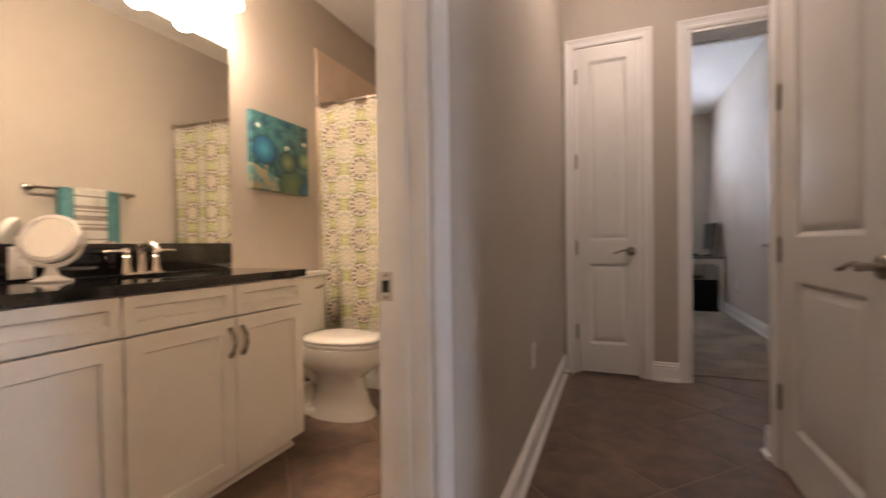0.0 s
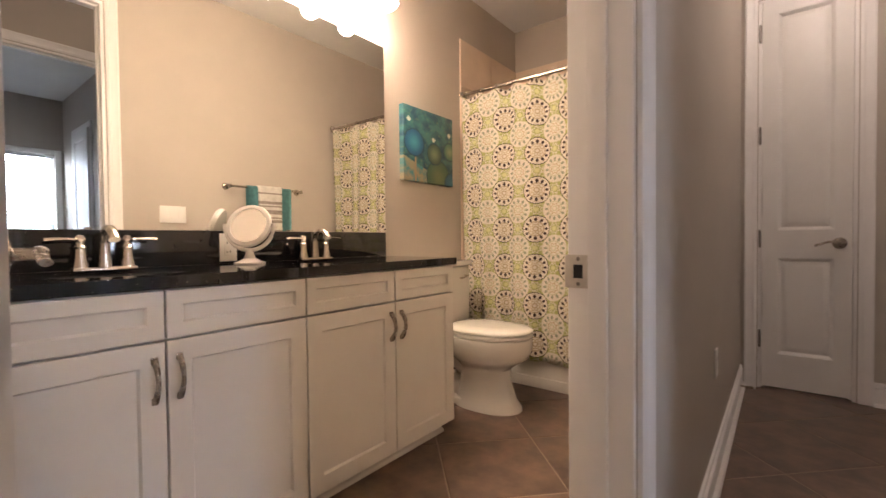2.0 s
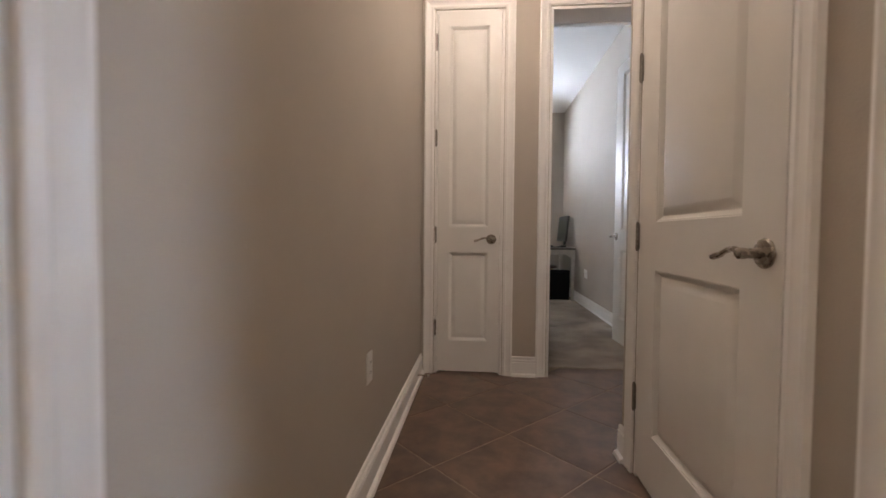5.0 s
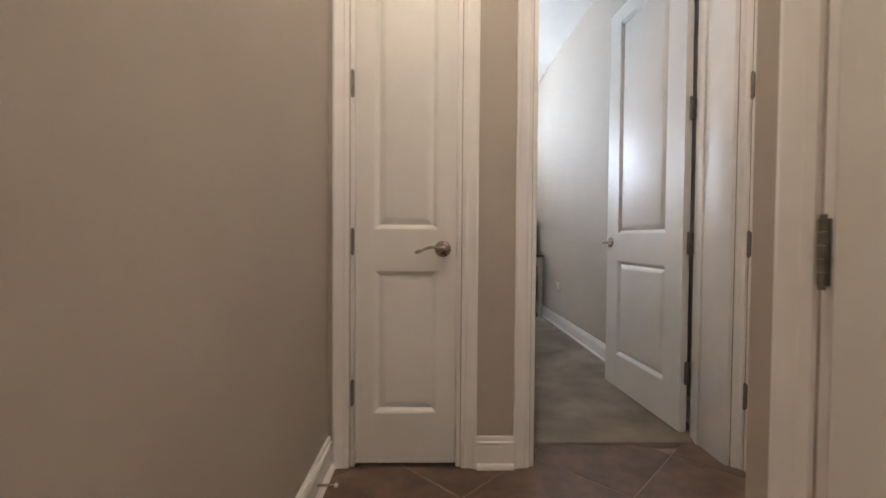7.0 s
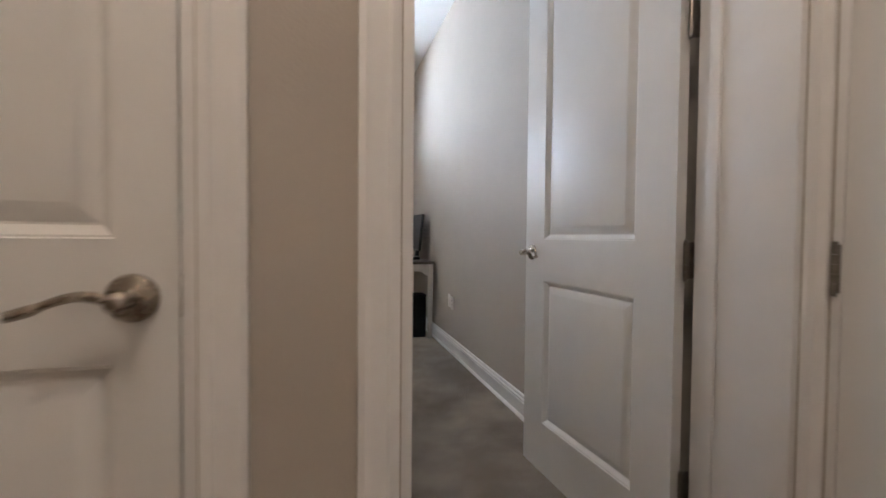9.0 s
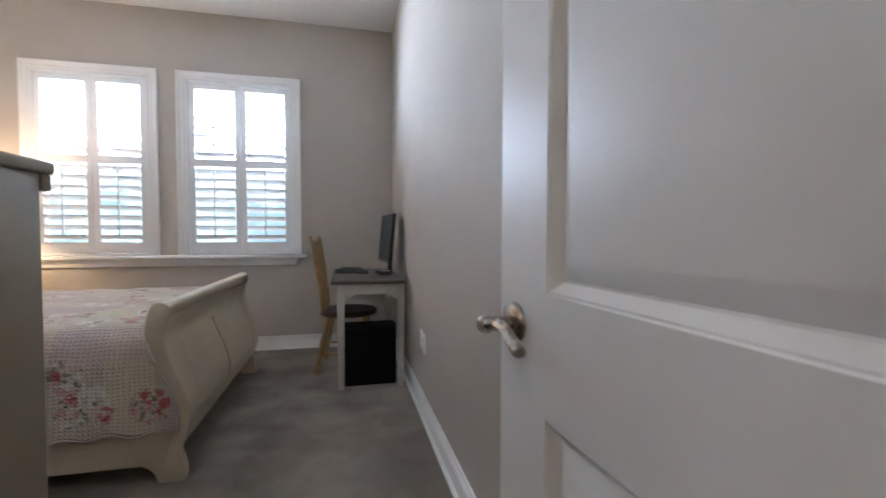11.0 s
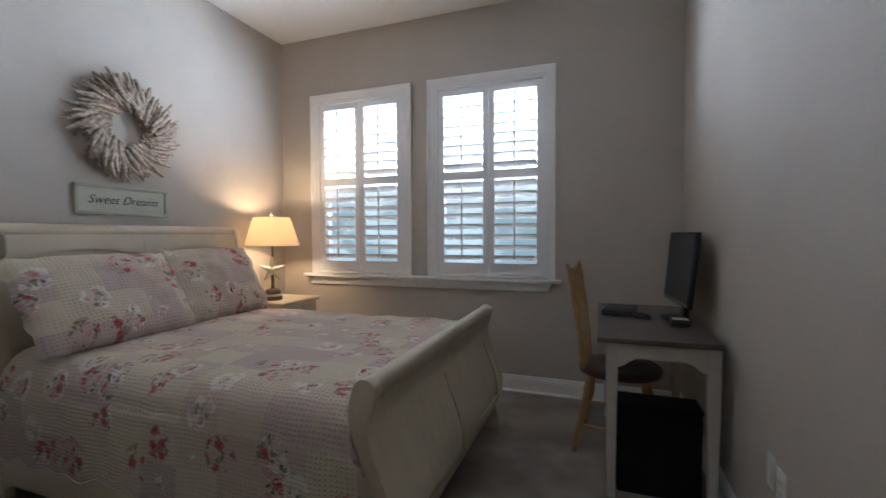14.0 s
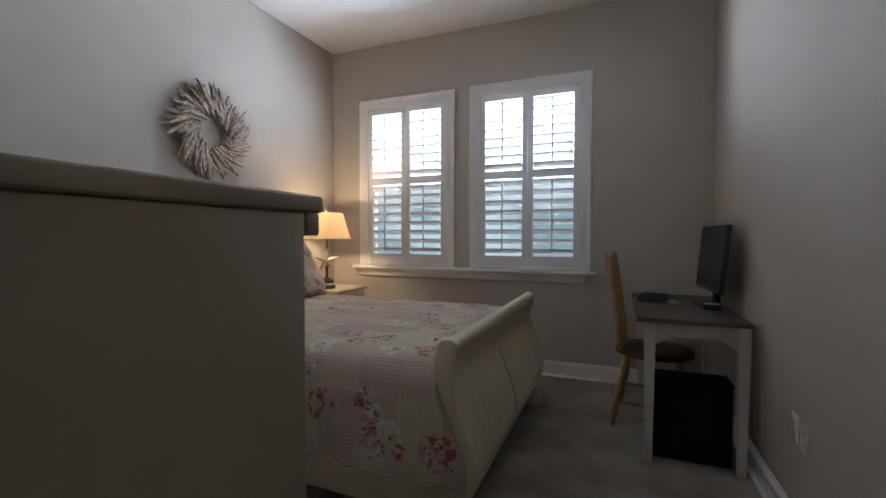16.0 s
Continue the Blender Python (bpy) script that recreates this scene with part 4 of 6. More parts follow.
# bathtub with tiled surround, rod and curtain
tub = thing("bathtub", (MW, 2.44, 0), 0, "white bathtub behind the shower curtain", "bathtub")
TW = LX0 - MW
bm = bmesh.new()
rings = []
for ins, z in ((0.0, 0.0), (0.0, 0.37), (0.012, 0.385), (0.07, 0.385), (0.085, 0.37), (0.12, 0.15), (0.2, 0.1)):
    rings.append([bm.verts.new(p) for p in ((0.003 + ins, ins, z), (TW - 0.003 - ins, ins, z), (TW - 0.003 - ins, 0.777 - ins, z), (0.003 + ins, 0.777 - ins, z))])
for a, b in zip(rings, rings[1:]):
    for i in range(4):
        bm.faces.new((a[i], a[(i + 1) % 4], b[(i + 1) % 4], b[i]))
bm.faces.new(rings[-1])
part("shell", bm, ACRYL, tub)
part("apron_ledge", box(0.003, TW - 0.003, -0.014, -0.0005, 0.0, 0.07, 0.005), ACRYL, tub)

rod = thing("shower_curtain_rod", (MW, 2.415, 2.0), 0, "brushed nickel shower curtain rod", "rod")
part("bar", tube([(0.004, 0, 0), (TW - 0.004, 0, 0)], 0.0125, 12), CHROME, rod)
for x, r in ((0.003, 90), (TW - 0.003, -90)):
    part("flange", lathe([(0, 0), (0.032, 0), (0.03, 0.006), (0.016, 0.016), (0, 0.016)], 18), CHROME, rod, place=(x, 0, 0, 0, r, 0))


def curtain_shape(s, t):
    x = -1.937 + s * 1.42
    fold = 0.016 * math.sin(s * 1.42 * 22) + 0.010 * math.sin(s * 1.42 * 51 + 1.3) + 0.006 * noise.noise((s * 9, t * 2, 0.3))
    amp = 0.6 + 0.5 * (1 - t)
    return Vector((x + 0.012 * math.sin(t * 5 + s * 9), 2.395 + fold * amp - 0.004 * (1 - t), 0.185 + t * 1.785 + 0.012 * math.cos(s * 1.42 * 45) * t ** 8))


sc_ = thing("shower_curtain", (0, 0, 0), 0, "green and cream shower curtain with medallion pattern", "curtain")
bm = grid(160, 40, curtain_shape, lambda s, t: (s * 1.47 - 0.12, t * 1.785 - 0.11))
cl = part("cloth", bm, CURTAIN, sc_)
sol = cl.modifiers.new("thickness", "SOLIDIFY")
sol.thickness = 0.0015
for i in range(12):
    x = -1.90 + i * 0.122
    bm = bmesh.new()
    pts = [(x, 2.415 + 0.019 * math.sin(a), 1.992 + 0.026 * math.cos(a)) for a in [k * math.pi / 8 for k in range(-7, 8)]]
    part("curtain_ring", tube(pts, 0.0022, 6), CHROME, sc_)

# towel bar with towels, on the wall across from the mirror
tb = thing("towel_bar", (LX0, 1.72, 1.385), 0, "brushed nickel towel bar on the wall", "towel bar")
part("bar", tube([(-0.065, -0.31, 0), (-0.065, 0.31, 0)], 0.009, 12), CHROME, tb)
for s in (-1, 1):
    part("post", lathe([(0, 0), (0.026, 0), (0.024, 0.008), (0.012, 0.014), (0.011, 0.05), (0.016, 0.06), (0.016, 0.07), (0.008, 0.078), (0, 0.08)], 18), CHROME, tb, place=(0, s * 0.30, 0, 0, -90, 0))


def towel(name, y0, y1, drop, drop2, off, mats, label, bands=()):
    def fn(s, t):
        # t runs from the front hem over the bar to the back hem
        total = drop + drop2 + 0.04
        d = t * total
        wob = 0.003 * math.sin(s * 17 + t * 4)
        r = 0.0115 + off
        if d < drop:
            return Vector((-0.065 - r - wob, y0 + s * (y1 - y0), d - drop))
        if d < drop + 0.04:
            a = (d - drop) / 0.04 * math.pi
            return Vector((-0.065 - r * math.cos(a), y0 + s * (y1 - y0), r * math.sin(a)))
        return Vector((-0.065 + r + wob, y0 + s * (y1 - y0), -(d - drop - 0.04)))
    ob = thing(name, (LX0, 1.72, 1.385), 0, label, "towel")
    bm = grid(10, 60, fn)
    for f in bm.faces:
        z = f.calc_center_median().z
        if any(a < -z < b for a, b in bands):
            f.material_index = 1
    cl = part("cloth", bm, mats, ob)
    md = cl.modifiers.new("thickness", "SOLIDIFY")
    md.thickness = 0.006
    return ob


towel("bath_towel", -0.17, 0.20, 0.42, 0.36, 0.004, [TEAL], "teal bath towel folded over the towel bar")
towel("hand_towel", -0.09, 0.11, 0.36, 0.28, 0.013, [STRIPE, STRIPE2], "cream and brown striped hand towel over the teal towel", [(0.035, 0.047), (0.10, 0.118), (0.135, 0.147), (0.165, 0.20), (0.22, 0.232), (0.25, 0.268), (0.325, 0.337)])


def wall_plate(name, place, turn, width, kind, label, category):
    """A cover plate lying on a wall that looks to local -y."""
    p = thing(name, place, turn, label, category)
    part("plate", box(-width / 2, width / 2, -0.006, 0, -0.057, 0.057, 0.0025), PLATE, p)
    n = max(1, round((width - 0.024) / 0.046))
    for i in range(n):
        x = (i - (n - 1) / 2) * 0.046
        if kind == "switch":
            part("rocker", box(x - 0.016, x + 0.016, -0.0085, -0.0055, -0.033, 0.033, 0.0015), PLATE, p)
        else:
            r = part("receptacle", box(x - 0.017, x + 0.017, -0.008, -0.0055, -0.034, 0.034, 0.0015), PLATE, p)
            for z in (-0.018, 0.018):
                for dx in (-0.006, 0.006):
                    part("slot", box(x + dx - 0.0012, x + dx + 0.0012, -0.0086, -0.0079, z - 0.004, z + 0.005), DARKGAP, r)
    return p


wall_plate("switch_plate", (LX0, 1.06, 1.16), -90, 0.162, "switch", "white three-gang switch plate on the bathroom wall", "switch")
wall_plate("wall_outlet", (MW + 0.022, 0.72, 0.945), 90, 0.07, "outlet", "white outlet in the granite backsplash", "outlet")
wall_plate("wall_outlet", (LX1, 1.905, 0.46), 90, 0.07, "outlet", "white wall outlet low on the hall wall", "outlet")

# makeup mirror on the counter
mk = thing("makeup_mirror", (MW + 0.15, 0.745, CT + 0.0005), -52, "round white two-sided makeup mirror on a pedestal", "mirror")
part("base", lathe([(0, 0), (0.058, 0), (0.058, 0.006), (0.04, 0.012), (0.022, 0.022), (0.016, 0.04), (0.014, 0.055), (0, 0.06)], 28), ACRYL, mk)
pts = [(0, 0.096 * math.sin(a), 0.15 - 0.096 * math.cos(a)) for a in [math.radians(d) for d in range(-95, 96, 10)]]
part("yoke", tube(pts, 0.008, 8), ACRYL, mk)
hd = part("head", lathe([(0.072, -0.013), (0.085, -0.011), (0.09, 0), (0.085, 0.011), (0.072, 0.013), (0.07, 0.006), (0.07, -0.006)], 40), ACRYL, mk, place=(0, 0, 0.15, 0, 70, 0))
for z, s in ((0.007, 1), (-0.007, -1)):
    part("mirror_glass", lathe([(0, z), (0.071, z), (0.071, z - s * 0.002), (0, z - s * 0.002)], 40), MIRROR, hd)

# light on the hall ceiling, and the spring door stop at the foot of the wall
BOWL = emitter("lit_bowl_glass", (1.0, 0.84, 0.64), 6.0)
# the fixture at y -0.95 is unseen, added to brighten the bathroom jamb
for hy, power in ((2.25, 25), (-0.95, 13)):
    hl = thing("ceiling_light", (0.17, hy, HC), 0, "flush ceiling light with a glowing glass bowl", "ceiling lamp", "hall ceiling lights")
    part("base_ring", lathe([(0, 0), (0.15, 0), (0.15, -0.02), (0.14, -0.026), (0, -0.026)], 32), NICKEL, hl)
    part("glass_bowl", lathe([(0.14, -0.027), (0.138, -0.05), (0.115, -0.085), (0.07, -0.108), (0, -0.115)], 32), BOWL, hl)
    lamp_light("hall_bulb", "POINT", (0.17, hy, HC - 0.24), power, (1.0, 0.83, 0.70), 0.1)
ds = thing("door_stop", (LX1 + 0.014, 3.05, 0.055), 0, "spring door stop on the baseboard", "door stop")
part("spring", tube([(0.0, 0, 0), (0.065, 0, 0)], 0.005, 10), CHROME, ds)
part("tip", lathe([(0, 0), (0.008, 0), (0.008, 0.012), (0, 0.014)], 12), ACRYL, ds, place=(0.065, 0, 0, 0, 90, 0))

# the room across the hall: window with blind, doors on its side wall, ceiling vent
fw = thing("window_3", (4.55, 0.9, 0), -90, "bright window with white blinds", "window", kind="structure")
BLIND = material("white_blind_slat", (0.8, 0.8, 0.8), 0.5, vary=0.01)
for s in (-1, 1):
    part("casing", box(s * 0.45, s * 0.52, -0.018, -0.001, 0.75, 2.32, 0.004), TRIM, fw)
part("head_casing", box(-0.449, 0.449, -0.018, -0.001, 2.25, 2.32, 0.004), TRIM, fw)
part("window_sill", box(-0.54, 0.54, -0.05, -0.001, 0.715, 0.75, 0.006), TRIM, fw)
part("head_rail", box(-0.44, 0.44, 0.012, 0.06, 2.2, 2.245, 0.004), BLIND, fw)
part("pane", box(-0.449, 0.449, 0.09, 0.096, 0.751, 2.249), GLASS, fw)
bm = extrude([(-0.43, 0), (0.43, 0), (0.43, 0.003), (-0.43, 0.003)], 0.05)
bm.transform(Matrix.Translation((0, -0.025, 0)) )
slat = part("blind_slat", bm, BLIND, fw, place=(0, 0.04, 0.78, 28))
for i in range(1, 34):
    ob = new("blind_slat", slat.data)
    ob.parent = fw
    ob.matrix_basis = pose(0, 0.04, 0.78 + i * 0.0425, 28)
for x, nm in ((3.55, 1), (2.1, 2)):
    dd = thing("door_%d" % (6 + nm), (x, 1.45, 0), 0, "closed white two-panel door in the far room", "door", kind="structure")
    casing_set(dd, 0.78, DH)
    part("door_leaf", door_leaf(0.77, DH - 0.02, 0.03, panels_for(0.77)), DOORP, dd, place=(-0.385, -0.0345, 0.012))
vn = thing("ceiling_vent", (3.1, 0.1, HC), 0, "white ceiling air vent", "vent")
part("frame", box(-0.15, 0.15, -0.1, 0.1, -0.012, -0.001, 0.003), TRIM, vn)
for i in range(6):
    part("slat", box(-0.13, 0.13, -0.08 + i * 0.03, -0.066 + i * 0.03, -0.02, -0.0125, 0.002), TRIM, vn)

# tile surround of the tub, in courses
for name, x0, x1, y0, y1 in (("surround_back", MW + 0.013, LX0 - 0.013, 3.209, 3.2195), ("surround_end", MW + 0.001, MW + 0.012, 2.39, 3.2195)):
    sr = thing(name, (0, 0, 0), 0, "beige tile surround above the bathtub", "tile wall", kind="structure")
    for r in range(6):
        z0 = 0.387 + r * 0.335
        ln = max(x1 - x0, y1 - y0)
        nt = round(ln / 0.34)
        for c in range(nt):
            a, b = c / nt, (c + 1) / nt
            if x1 - x0 > y1 - y0:
                bm = box(x0 + a * ln + 0.0012, x0 + b * ln - 0.0012, y0, y1, z0, z0 + 0.3325, 0.0015, seg=1)
            else:
                bm = box(x0, x1, y0 + a * ln + 0.0012, y0 + b * ln - 0.0012, z0, z0 + 0.3325, 0.0015, seg=1)
            part("tile", bm, SURR, sr)

# ---- bedroom: windows and shutters ----
SHUT = material("white_shutter_paint", (0.87, 0.86, 0.85), 0.4, vary=0.01, scale=6, bump=0.005)
CREAM = material("cream_painted_wood", (0.62, 0.53, 0.395), 0.42, vary=0.05, scale=5, bump=0.03, bump_scale=60)


def backdrop_material():
    """Bright hazy sky over pale trees."""
    m, k, b = blank("bright_outdoors", 1.0, 0.0)
    co = k.n.new("ShaderNodeTexCoord").outputs["Object"]
    x, y, z = k.split(co)
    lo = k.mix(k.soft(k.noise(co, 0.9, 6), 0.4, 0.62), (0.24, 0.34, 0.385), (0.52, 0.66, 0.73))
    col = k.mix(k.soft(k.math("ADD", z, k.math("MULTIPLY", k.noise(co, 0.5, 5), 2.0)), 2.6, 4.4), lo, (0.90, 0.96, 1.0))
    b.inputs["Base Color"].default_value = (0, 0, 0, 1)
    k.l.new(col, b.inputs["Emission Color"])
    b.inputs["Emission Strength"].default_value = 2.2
    return m


OUTDOORS = backdrop_material()
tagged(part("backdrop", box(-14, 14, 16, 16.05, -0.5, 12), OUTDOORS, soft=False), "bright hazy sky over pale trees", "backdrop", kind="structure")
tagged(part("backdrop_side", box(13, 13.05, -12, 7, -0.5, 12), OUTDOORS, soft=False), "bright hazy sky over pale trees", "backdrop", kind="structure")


def louvre(width):
    n = 10
    prof = [(0.044 * math.cos(2 * math.pi * i / n), 0.0055 * math.sin(2 * math.pi * i / n)) for i in range(n)]
    bm = extrude(prof, width)
    bm.transform(Matrix.Rotation(radians(-90), 4, "Z"))
    return bm


def shuttered_window(name, x0, x1, z0, z1, number):
    w = thing(name, ((x0 + x1) / 2, BBY, 0), 0, "bright window behind white plantation shutters", "window", kind="structure")
    h = (x1 - x0) / 2
    for s in (-1, 1):
        bm = casing_piece(z1 - z0, m=Matrix.Translation((h, 0, z0)))
        if s < 0:
            bm.transform(Matrix.Diagonal((-1, 1, 1, 1)))
        part("casing", bm, TRIM, w)
    bm = head_piece(2 * h)
    bm.transform(Matrix.Translation((0, 0, z1)))
    part("head_casing", bm, TRIM, w)
    # sash behind the shutter
    for s in (-1, 1):
        part("window_frame", box(s * (h - 0.001), s * (h - 0.045), 0.10, 0.15, z0 + 0.001, z1 - 0.001, 0.003), SHUT, w)
    for z in (z0 + 0.001, (z0 + z1) / 2 - 0.02, z1 - 0.041):
        part("window_rail", box(-h + 0.046, h - 0.046, 0.105, 0.145, z, z + 0.04, 0.003), SHUT, w)
    for a, b in ((z0 + 0.042, (z0 + z1) / 2 - 0.021), ((z0 + z1) / 2 + 0.021, z1 - 0.042)):
        p = part("pane", box(-h + 0.046, h - 0.046, 0.122, 0.126, a, b), GLASS, w)
        p.visible_shadow = False
    # shutters
    sh = thing("plantation_shutter", ((x0 + x1) / 2, BBY, 0), 0, "white wooden plantation shutter with tilted louvres", "shutter", "window shutters")
    f = 0.028
    for s in (-1, 1):
        part("frame", box(s * (h - 0.0005), s * (h - f), -0.012, 0.045, z0 + 0.001, z1 - 0.001, 0.004), SHUT, sh)
    part("frame", box(-h + f, h - f, -0.012, 0.045, z1 - f, z1 - 0.001, 0.004), SHUT, sh)
    part("frame", box(-h + f, h - f, -0.012, 0.045, z0 + 0.001, z0 + f * 0.8, 0.004), SHUT, sh)
    for za, zb in ((z1 - f - 0.018, z1 - f), (z0 + f * 0.8, z0 + f * 0.8 + 0.018)):
        part("light_stop", box(-h + f + 0.001, h - f - 0.001, 0.031, 0.045, za, zb, 0.001), SHUT, sh)
    pw = h - f - 0.003
    for s in (-1, 1):
        cx = s * (pw / 2 + 0.0015)
        st = 0.046
        pz0, pz1 = z0 + f * 0.8 + 0.002, z1 - f - 0.002
        zm = z0 + 0.825
        bm = pierced("x", 0.0, 0.028, -pw / 2, pw / 2, pz0, pz1, [(-pw / 2 + st, pw / 2 - st, pz0 + 0.09, zm - 0.035), (-pw / 2 + st, pw / 2 - st, zm + 0.035, pz1 - 0.055)])
        bmesh.ops.recalc_face_normals(bm, faces=bm.faces)
        bmesh.ops.bevel(bm, geom=[e for e in bm.edges if len(e.link_faces) == 2 and e.calc_face_angle(0) > 0.6], offset=0.003, segments=1, affect="EDGES")
        pn = part("shutter_panel", bm, SHUT, sh, place=(cx, 0, 0))
        lw = pw - 2 * st - 0.004
        base = None
        for a, b, tilt in ((pz0 + 0.09, zm - 0.035, -31), (zm + 0.035, pz1 - 0.055, -31)):
            n = 8
            step = (b - a) / n
            for i in range(n):
                z = a + step * (i + 0.5)
                if base is None:
                    base = part("louvre", louvre(lw), SHUT, pn, place=(-lw / 2, 0.014, z, tilt, 0, 0))
                else:
                    ob = new("louvre", base.data)
                    ob.parent = pn
                    ob.matrix_basis = pose(-lw / 2, 0.014, z, tilt, 0, 0)
            part("tilt_rod", box(-0.006, 0.006, -0.044, -0.032, a + 0.03, b - 0.03, 0.002), SHUT, pn)
    return w


shuttered_window("window_1", *W1, 1)
shuttered_window("window_2", *W2, 2)
sill = thing("window_sill", (0, BBY, 0), 0, "white window sill with apron under both windows", "sill", kind="structure")
part("stool", box(-1.668, 0.648, -0.062, 0.0, 0.868, 0.8985, 0.008, seg=3), TRIM, sill)
part("apron", extrude([(-1.645, 0.868), (0.575, 0.868), (0.545, 0.80), (-1.615, 0.80)], 0.018, m=Matrix.Translation((0, -0.019, 0)), bevel=0.004), TRIM, sill)

# ---- sleigh bed ----
bed = thing("sleigh_bed", (0, 0, 0), 0, "cream painted wooden sleigh bed", "bed")
BY0, BY1 = 5.735, 7.285


def curve_through(pts, n=8):
    """A smooth line through points (Catmull-Rom)."""
    out = []
    p = [pts[0], *pts, pts[-1]]
    for i in range(1, len(p) - 2):
        for j in range(n):
            t = j / n
            q = []
            for c in range(2):
                a, b, d, e = p[i - 1][c], p[i][c], p[i + 1][c], p[i + 2][c]
                q.append(0.5 * (2 * b + (d - a) * t + (2 * a - 5 * b + 4 * d - e) * t * t + (3 * b - a - 3 * d + e) * t ** 3))
            out.append(tuple(q))
    out.append(pts[-1])
    return out


def post_profile(inner, outer):
    return curve_through(inner) + list(reversed(curve_through(outer)))


FIN = [(0.215, 0.792), (0.19, 0.772), (0.173, 0.715), (0.168, 0.655), (0.189, 0.585), (0.226, 0.485), (0.256, 0.385), (0.27, 0.285), (0.262, 0.2), (0.25, 0.145), (0.228, 0.085), (0.214, 0.04), (0.212, 0.0)]
FOUT = [(0.238, 0.792), (0.266, 0.768), (0.26, 0.715), (0.24, 0.64), (0.256, 0.56), (0.295, 0.46), (0.33, 0.35), (0.335, 0.27), (0.314, 0.19), (0.298, 0.145), (0.312, 0.085), (0.317, 0.04), (0.311, 0.0)]
for y in (BY0, BY1 - 0.045):
    part("foot_post", extrude(post_profile(FIN, FOUT), 0.045, m=Matrix.Translation((0, y, 0)), bevel=0.004), CREAM, bed, soft=40)
SIN = [(x + 0.018, z) for x, z in FIN[2:10]]
SOUT = [(x - 0.018, z) for x, z in FOUT[2:10]]
part("foot_panel", extrude(post_profile([(0.207, 0.765)] + SIN, [(0.247, 0.765)] + SOUT), BY1 - BY0 - 0.09, m=Matrix.Translation((0, BY0 + 0.045, 0))), CREAM, bed, soft=40)
part("foot_roll", tube([(0.228, BY0 + 0.0455, 0.757), (0.228, BY1 - 0.0455, 0.757)], 0.034, 20), CREAM, bed)
# framed fields on the outside of the footboard: stiles and rails that follow its curve
def curved_strip(y0, y1, z0, z1, proud):
    line = [p for p in curve_through(SOUT, 10) if z0 <= p[1] <= z1]
    prof = [(x - 0.004, z) for x, z in line] + [(x + proud, z) for x, z in reversed(line)]
    return extrude(prof, y1 - y0, m=Matrix.Translation((0, y0, 0)), bevel=0.0)


ym = (BY0 + BY1) / 2
for a, b in ((BY0 + 0.046, BY0 + 0.13), (ym - 0.05, ym + 0.05), (BY1 - 0.13, BY1 - 0.046)):
    part("foot_stile", curved_strip(a, b, 0.15, 0.72, 0.012), CREAM, bed, soft=40)
for a, b in ((BY0 + 0.1305, ym - 0.0505), (ym + 0.0505, BY1 - 0.1305)):
    for z0, z1 in ((0.6, 0.72), (0.15, 0.26)):
        part("foot_rail", curved_strip(a, b, z0, z1, 0.012), CREAM, bed, soft=40)
    # tongue and groove boards in the field
    for i in range(8):
        w8 = (b - a) / 8
        part("field_board", curved_strip(a + i * w8 + 0.0008, a + (i + 1) * w8 - 0.0008, 0.255, 0.61, 0.004), CREAM, bed, soft=40)
HIN = [(-1.865, 1.312), (-1.822, 1.285), (-1.80, 1.22), (-1.79, 1.12), (-1.765, 0.98), (-1.725, 0.82), (-1.70, 0.62), (-1.70, 0.4), (-1.71, 0.2), (-1.70, 0.0)]
HOUT = [(-1.88, 1.312), (-1.905, 1.285), (-1.90, 1.23), (-1.88, 1.12), (-1.855, 0.98), (-1.815, 0.82), (-1.795, 0.62), (-1.795, 0.4), (-1.80, 0.2), (-1.80, 0.0)]
for y in (BY0, BY1 - 0.045):
    part("head_post", extrude(post_profile(HIN, HOUT), 0.045, m=Matrix.Translation((0, y, 0)), bevel=0.004), CREAM, bed, soft=40)
part("head_panel", extrude(post_profile([(x - 0.03, z) for x, z in HIN[1:8]], [(x + 0.012, z) for x, z in HOUT[1:8]]), BY1 - BY0 - 0.09, m=Matrix.Translation((0, BY0 + 0.045, 0))), CREAM, bed, soft=40)
part("head_roll", tube([(-1.865, BY0 + 0.0455, 1.278), (-1.865, BY1 - 0.0455, 1.278)], 0.035, 20), CREAM, bed)


def head_rail(y0, y1):
    """Upper rail of the headboard with an arched lower edge."""
    def low(f):
        return 1.125 + 0.05 * math.sin(math.pi * f)
    def fn(s, t):
        z0 = low(s)
        z = z0 + t * (1.255 - z0)
        # follow the curved face
        x = -1.80 - 0.0 if z < 1.12 else -1.79 - (z - 1.12) * 0.11
        return Vector((x - 0.012, y0 + s * (y1 - y0), z))
    bm = grid(24, 6, fn)
    geo = bmesh.ops.extrude_face_region(bm, geom=bm.faces[:])
    bmesh.ops.translate(bm, vec=(-0.02, 0, 0), verts=[v for v in geo["geom"] if isinstance(v, bmesh.types.BMVert)])
    return bm


part("head_rail", head_rail(BY0 + 0.0455, ym - 0.0005), CREAM, bed, soft=40)
part("head_rail", head_rail(ym + 0.0005, BY1 - 0.0455), CREAM, bed, soft=40)
for y in (BY0 + 0.005, BY1 - 0.035):
    part("side_rail", extrude([(-1.70, 0.06), (-1.64, 0.086), (0.142, 0.086), (0.172, 0.07), (0.194, 0.045), (0.206, 0.012), (0.245, 0.012), (0.262, 0.20), (0.262, 0.30), (-1.70, 0.30)], 0.03, m=Matrix.Translation((0, y, 0)), bevel=0.004), CREAM, bed)
part("slat_deck", box(-1.69, 0.2, BY0 + 0.04, BY1 - 0.04, 0.2, 0.24, 0.004), CREAM, bed)

